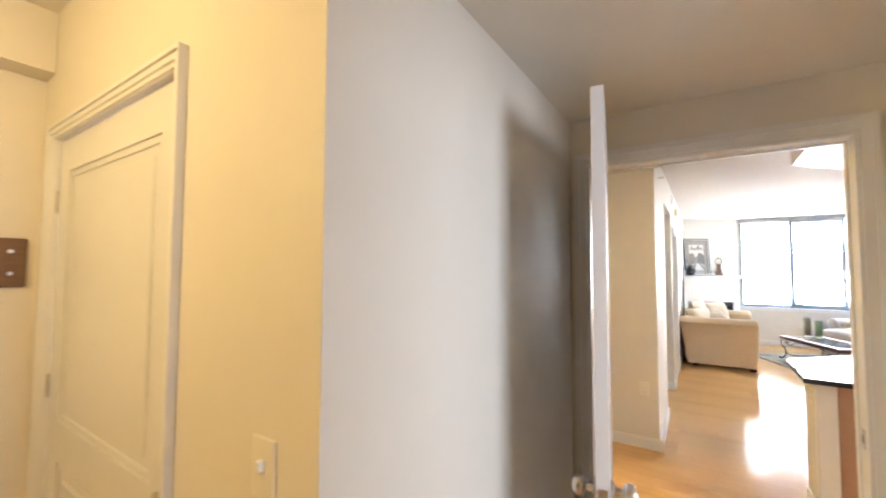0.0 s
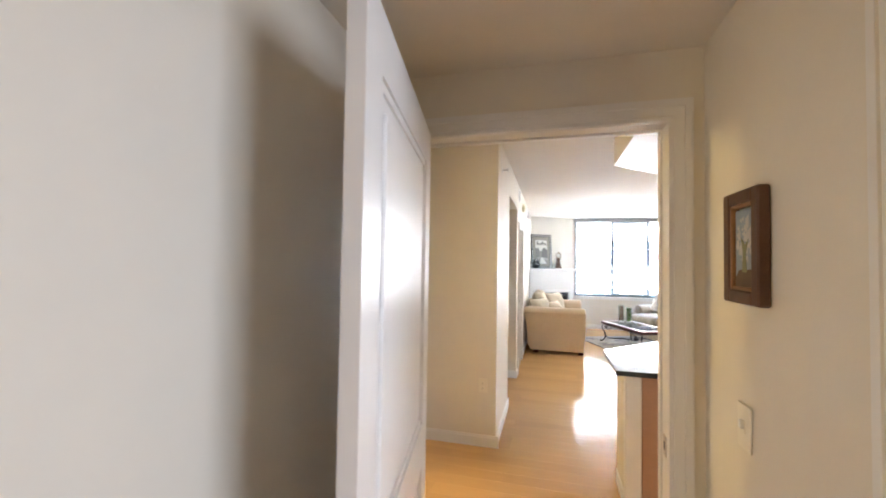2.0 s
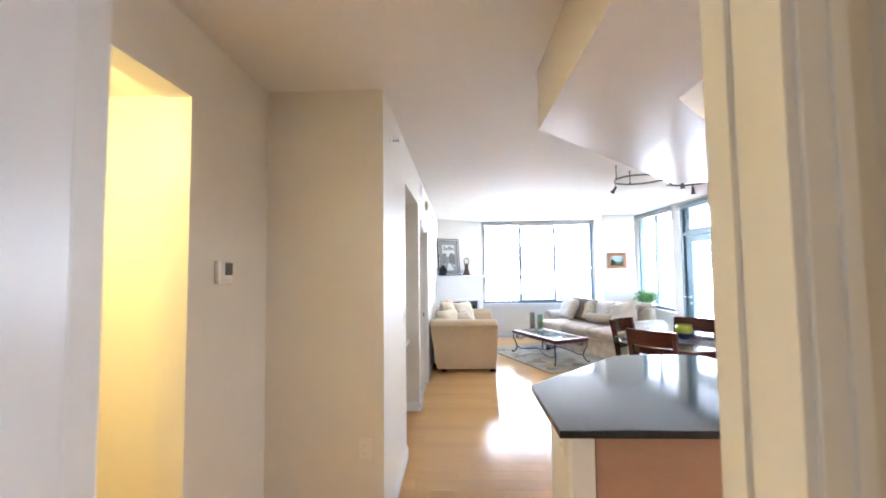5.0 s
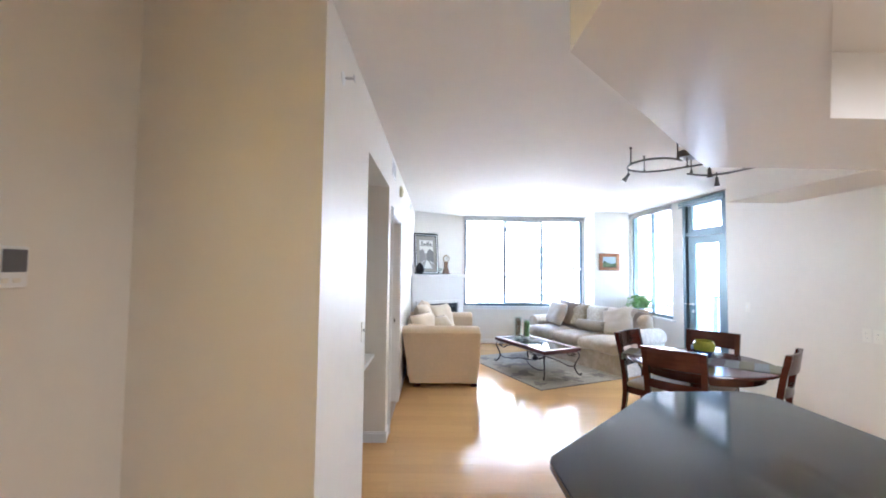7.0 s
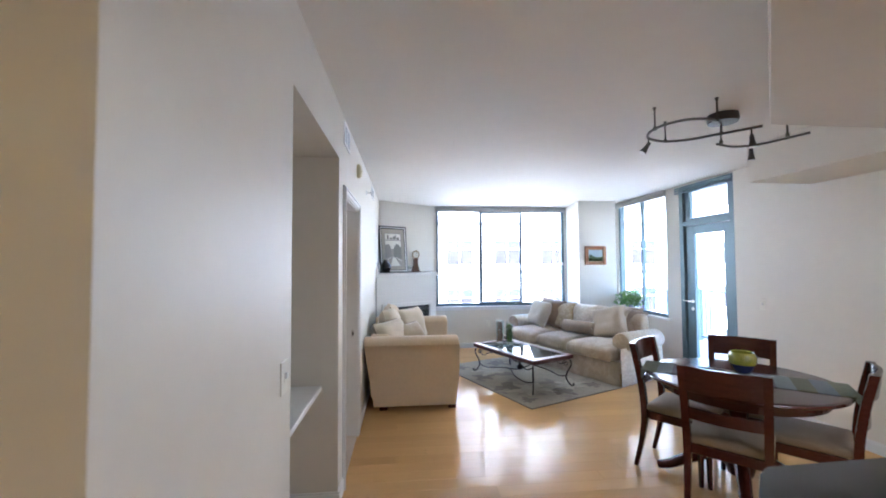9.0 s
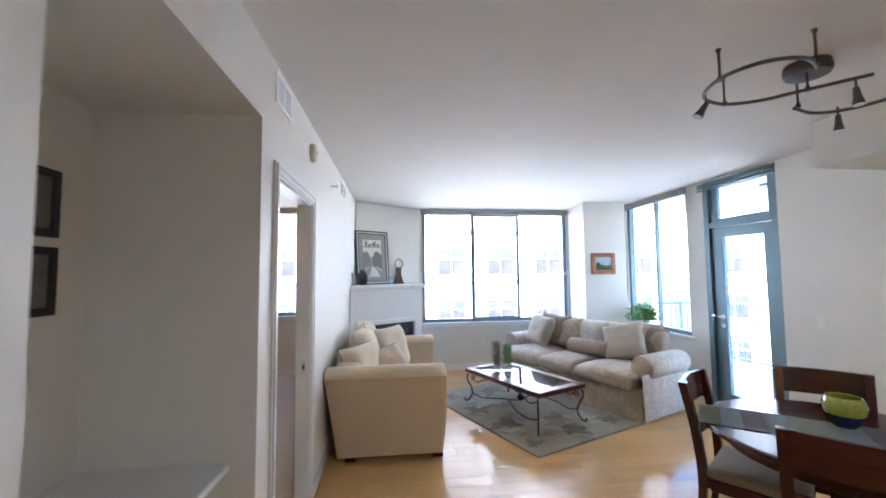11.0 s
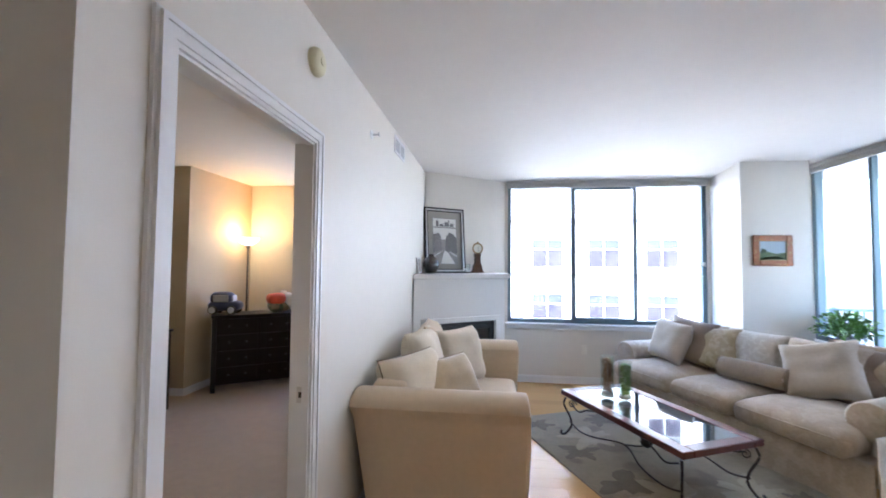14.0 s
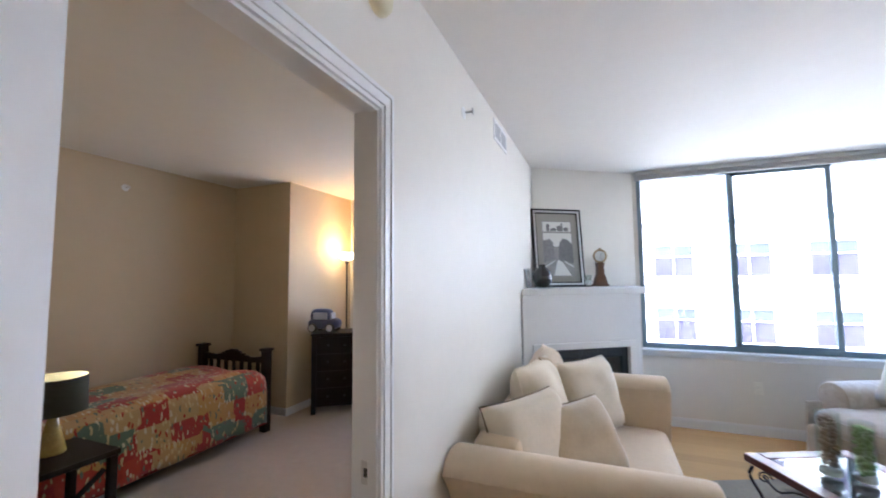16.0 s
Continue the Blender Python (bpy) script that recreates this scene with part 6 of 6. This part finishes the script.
boxpart("headboard", ESPRESSO, bed, 0.075, BW - 0.075, -0.04, -0.005, 0.30, 0.95, 0.004)
qs = thing("bedspread", "red, gold and green patterned bedspread on the bed", "bedspread", pose(-3.44, 8.12, 0))
bm = bmesh.new()
NX, NY = 22, 30
prof = [(0.035, 0.52), (0.05, 0.59), (0.10, 0.605)] + [(0.10 + 0.76 * i / 8, 0.608 + 0.012 * math.sin(i)) for i in range(1, 9)] + [(0.92, 0.60), (0.965, 0.575), (0.985, 0.52), (0.995, 0.42), (1.0, 0.30), (1.005, 0.18), (1.008, 0.12)]
rows = []
for j in range(NY + 1):
    y = 0.05 + (BL - 0.11) * j / NY
    drop = 0.03 * max(0, (j - NY + 3) / 3) ** 2
    row = []
    for x, z in prof:
        k = noise.noise(Vector((x * 5, y * 4, z * 4)))
        fold = 0.010 * math.sin(y * 19) * max(0, (0.5 - z)) * 3
        row.append(bm.verts.new((x + fold, y, z + 0.010 * k * (z > 0.4) - drop * (z > 0.5))))
    rows.append(row)
for lo, hi in zip(rows, rows[1:]):
    for i in range(len(prof) - 1):
        bm.faces.new((lo[i], lo[i + 1], hi[i + 1], hi[i]))
cloth = part("cloth", bm, QUILT, qs, soft=True)
bm = bmesh.new()
tube(bm, [(1.008 + 0.0 * j, 0.05 + (BL - 0.11) * j / 20, 0.122) for j in range(21)], 0.009, 6)
part("hem", bm, material("red_binding", (0.20, 0.02, 0.015), 0.9, vary=0.1), qs, "dark red bound hem", soft=True)
sol = cloth.modifiers.new("thickness", "SOLIDIFY")
sol.thickness, sol.offset = 0.012, 1.0

nst = thing("nightstand", "dark wooden nightstand with open crossed sides", "nightstand", pose(-2.36, 8.05, 0))
boxpart("top", ESPRESSO, nst, 0.0, 0.44, 0.0, 0.50, 0.53, 0.56, 0.005)
for x in (0.01, 0.39):
    for y in (0.01, 0.45):
        boxpart("leg", ESPRESSO, nst, x, x + 0.04, y, y + 0.04, 0.0, 0.53, 0.003)
boxpart("shelf", ESPRESSO, nst, 0.02, 0.42, 0.02, 0.48, 0.14, 0.16, 0.003)
boxpart("apron", ESPRESSO, nst, 0.05, 0.39, 0.012, 0.03, 0.46, 0.53)
for s in (-1, 1):
    bm = bmesh.new()
    box(bm, 0.405, 0.42, -0.27, 0.27, -0.012, 0.012, pose(0, 0.25, 0.325, 38 * s) @ Matrix.Diagonal((1, 0.86, 1, 1)))
    part("cross_brace", bm, ESPRESSO, nst)
blp = thing("bedside_lamp", "table lamp with clear glass base and dark drum shade", "lamp", pose(-2.2, 8.36, 0.561))
bm = bmesh.new()
lathe(bm, [(0.06, 0), (0.065, 0.01), (0.055, 0.05), (0.035, 0.13), (0.022, 0.20), (0.018, 0.205)], 24)
# clear glass; the lit bulb's yellow glow is put into the base colour
part("base", bm, material("glow_tinted_glass", (0.50, 0.36, 0.08), 0.08, vary=0.3, scale=20, spec=0.8, coat=0.5), blp, soft=True)
bm = bmesh.new()
rod(bm, (0, 0, 0.205), (0, 0, 0.30), 0.008)
part("stem", bm, CHROME, blp)
bm = bmesh.new()
lathe(bm, [(0.145, 0.22), (0.14, 0.41), (0.137, 0.41), (0.142, 0.22)], 36)
part("shade", bm, material("dark_shade_cloth", (0.06, 0.065, 0.05), 0.8, vary=0.1, scale=20), blp, "dark green-brown drum shade", soft=True)
bm = bmesh.new()
made = bmesh.ops.create_uvsphere(bm, u_segments=16, v_segments=10, radius=0.028)["verts"]
bmesh.ops.transform(bm, verts=made, matrix=pose(0, 0, 0.335))
part("bulb", bm, glow("lamp_glow", (1.0, 0.72, 0.36), 5), blp, soft=True)

DRM = pose(-2.385, 10.66, 0, 0, 0, 34)
dr = thing("dresser", "black-brown wooden dresser set across the corner", "dresser", DRM)
DL, DD, DHT = 0.98, 0.40, 0.89
boxpart("body", ESPRESSO, dr, 0.01, DL - 0.01, 0.02, DD, 0.09, DHT - 0.025, 0.004)
boxpart("top", ESPRESSO, dr, -0.01, DL + 0.01, -0.01, DD + 0.01, DHT - 0.024, DHT, 0.005)
for x in (0.0, DL - 0.05):
    for y in (0.005, DD - 0.05):
        boxpart("leg", ESPRESSO, dr, x, x + 0.05, y, y + 0.05, 0.0, DHT - 0.025, 0.004)
for i in range(4):
    for s in range(2):
        x0, z0 = 0.06 + s * 0.44, 0.12 + i * 0.185
        d = boxpart("drawer", ESPRESSO, dr, x0, x0 + 0.42, 0.006, 0.022, z0, z0 + 0.172, 0.003)
        for xx in (x0 + 0.12, x0 + 0.30):
            bm = bmesh.new()
            lathe(bm, [(0.006, 0), (0.006, 0.012), (0.013, 0.018), (0.011, 0.026), (0.002, 0.028)], 12, pose(xx, 0.006, z0 + 0.086, 90))
            part("knob", bm, BLACK, d, soft=True)

to = thing("floor_lamp", "slim dark torchiere floor lamp, lit, in the corner", "lamp", pose(-2.44, 11.38, 0))
bm = bmesh.new()
lathe(bm, [(0.13, 0), (0.13, 0.015), (0.10, 0.025), (0.02, 0.035)], 28)
part("base", bm, TRACK, to, soft=True)
bm = bmesh.new()
rod(bm, (0, 0, 0.03), (0, 0, 1.69), 0.011)
lathe(bm, [(0.012, 1.68), (0.022, 1.70), (0.026, 1.72), (0.018, 1.735)], 16)
part("pole", bm, TRACK, to, soft=True)
bm = bmesh.new()
lathe(bm, [(0.02, 1.735), (0.07, 1.75), (0.115, 1.785), (0.14, 1.83), (0.136, 1.83), (0.11, 1.79), (0.066, 1.757), (0.02, 1.742)], 32)
part("bowl", bm, glow("torchiere_glow", (1.0, 0.70, 0.32), 1.2), to, "glowing frosted bowl", soft=True)

NAVY = material("navy_plush", (0.055, 0.07, 0.15), 0.9, vary=0.15, scale=30, sheen=0.4)
GREYPLUSH = material("grey_plush", (0.58, 0.60, 0.64), 0.9, vary=0.1, scale=30, sheen=0.4)
toy = thing("plush_car", "navy and grey plush toy car on the dresser", "toy", DRM @ pose(0.12, 0.16, DHT, 0, 0, -20) @ Matrix.Scale(1.3, 4))
bm = bmesh.new()
puff(bm, -0.13, 0.15, -0.075, 0.075, 0.03, 0.12, 0.045, 0.0, 7)
part("body", bm, NAVY, toy, soft=True)
bm = bmesh.new()
puff(bm, -0.12, 0.085, -0.068, 0.068, 0.08, 0.205, 0.06, 0.0, 7)
part("roof", bm, NAVY, toy, soft=True)
for s in (-1, 1):
    boxpart("side_window", GREYPLUSH, toy, -0.075, 0.055, s * 0.066 - 0.004, s * 0.066 + 0.004, 0.115, 0.175, 0.003)
boxpart("windscreen", GREYPLUSH, toy, 0.076, 0.089, -0.045, 0.045, 0.115, 0.17, 0.003)
for x in (-0.075, 0.085):
    for s in (-1, 1):
        bm = bmesh.new()
        rod(bm, (x, s * 0.065, 0.042), (x, s * 0.088, 0.042), 0.042, 0.036, 18)
        wl = part("wheel", bm, BLACK, toy, soft=True)
        bm = bmesh.new()
        rod(bm, (x, s * 0.086, 0.042), (x, s * 0.094, 0.042), 0.030, 0.026, 14)
        part("hub", bm, GREYPLUSH, wl)
ORANGE = material("orange_cloth", (0.60, 0.085, 0.025), 0.8, vary=0.15, scale=14, sheen=0.2)
bag = thing("plush_toy", "round plush toy with orange top and white side on the dresser", "toy", DRM @ pose(0.74, 0.19, DHT, 0, 0, 10))
GREENPLUSH = material("green_plush", (0.13, 0.15, 0.07), 0.9, vary=0.4, scale=22, second=(0.30, 0.22, 0.12), second_scale=14, second_amount=0.5, sheen=0.3)
WHITEPLUSH = material("white_plush", (0.62, 0.60, 0.55), 0.9, vary=0.1, scale=20, sheen=0.3)
bm = bmesh.new()
puff(bm, -0.15, 0.12, -0.11, 0.11, 0.0, 0.15, 0.075, 0.0, 9, 0.012)
part("body", bm, GREENPLUSH, bag, soft=True)
bm = bmesh.new()
puff(bm, -0.16, 0.05, -0.12, 0.115, 0.09, 0.225, 0.06, 0.01, 9, 0.014, None, 3.0)
part("top", bm, ORANGE, bag, "orange plush top", soft=True)
bm = bmesh.new()
puff(bm, 0.02, 0.17, -0.115, 0.11, 0.03, 0.235, 0.07, 0.0, 9, 0.012, None, 6.0)
part("side", bm, WHITEPLUSH, bag, "white plush side", soft=True)
bm = bmesh.new()
puff(bm, -0.02, 0.07, -0.03, 0.03, 0.21, 0.265, 0.025, 0.0, 5, 0.006, None, 8.0)
part("tuft", bm, WHITEPLUSH, bag, soft=True)

# ---- floor boards, laid across the rooms ----
floor_ob = bpy.data.objects["floor"]
rnd = random.Random(21)
meshes = {}


def board(x0, x1, y0, y1):
    key = round(x1 - x0, 3)
    if key not in meshes:
        bm = bmesh.new()
        g = 0.0003
        lo = [bm.verts.new(v) for v in ((g, g, -0.018), (key - g, g, -0.018), (key - g, BOARD - g, -0.018), (g, BOARD - g, -0.018))]
        hi = [bm.verts.new(v) for v in ((g, g, -0.0004), (key - g, g, -0.0004), (key - g, BOARD - g, -0.0004), (g, BOARD - g, -0.0004))]
        c = 0.0008
        tp = [bm.verts.new(v) for v in ((g + c, g + c, 0.0), (key - g - c, g + c, 0.0), (key - g - c, BOARD - g - c, 0.0), (g + c, BOARD - g - c, 0.0))]
        for a, b in ((lo, hi), (hi, tp)):
            for i in range(4):
                bm.faces.new((a[i], a[(i + 1) % 4], b[(i + 1) % 4], b[i]))
        bm.faces.new(tp)
        me = bpy.data.meshes.new("board")
        bm.to_mesh(me)
        bm.free()
        me.materials.append(MAPLE)
        meshes[key] = me
    ob = new("board", meshes[key])
    ob.parent = floor_ob
    ob.matrix_basis = pose(x0, y0, 0)


BOARD = 0.127
LENGTHS = (0.95, 1.25, 1.55)


def lay(x0, x1, y0, y1):
    n = int(math.ceil((y1 - y0) / BOARD - 1e-4))
    for j in range(n):
        y = y0 + j * BOARD
        x = x0
        first = rnd.choice((0.35, 0.6, 0.8, 1.1))
        while x < x1:
            ln = first if x == x0 else min(rnd.choice(LENGTHS), max(0.2, round(x1 - x, 2)))
            board(x, x + ln, y, y + BOARD)
            x += ln


lay(-0.012, 4.2, 7.237, 11.73)
lay(-0.70, 4.2, 5.205, 7.237)
lay(-0.70, 4.2, 3.30, 5.205)
lay(-1.94, 0.95, 0.76, 3.30)
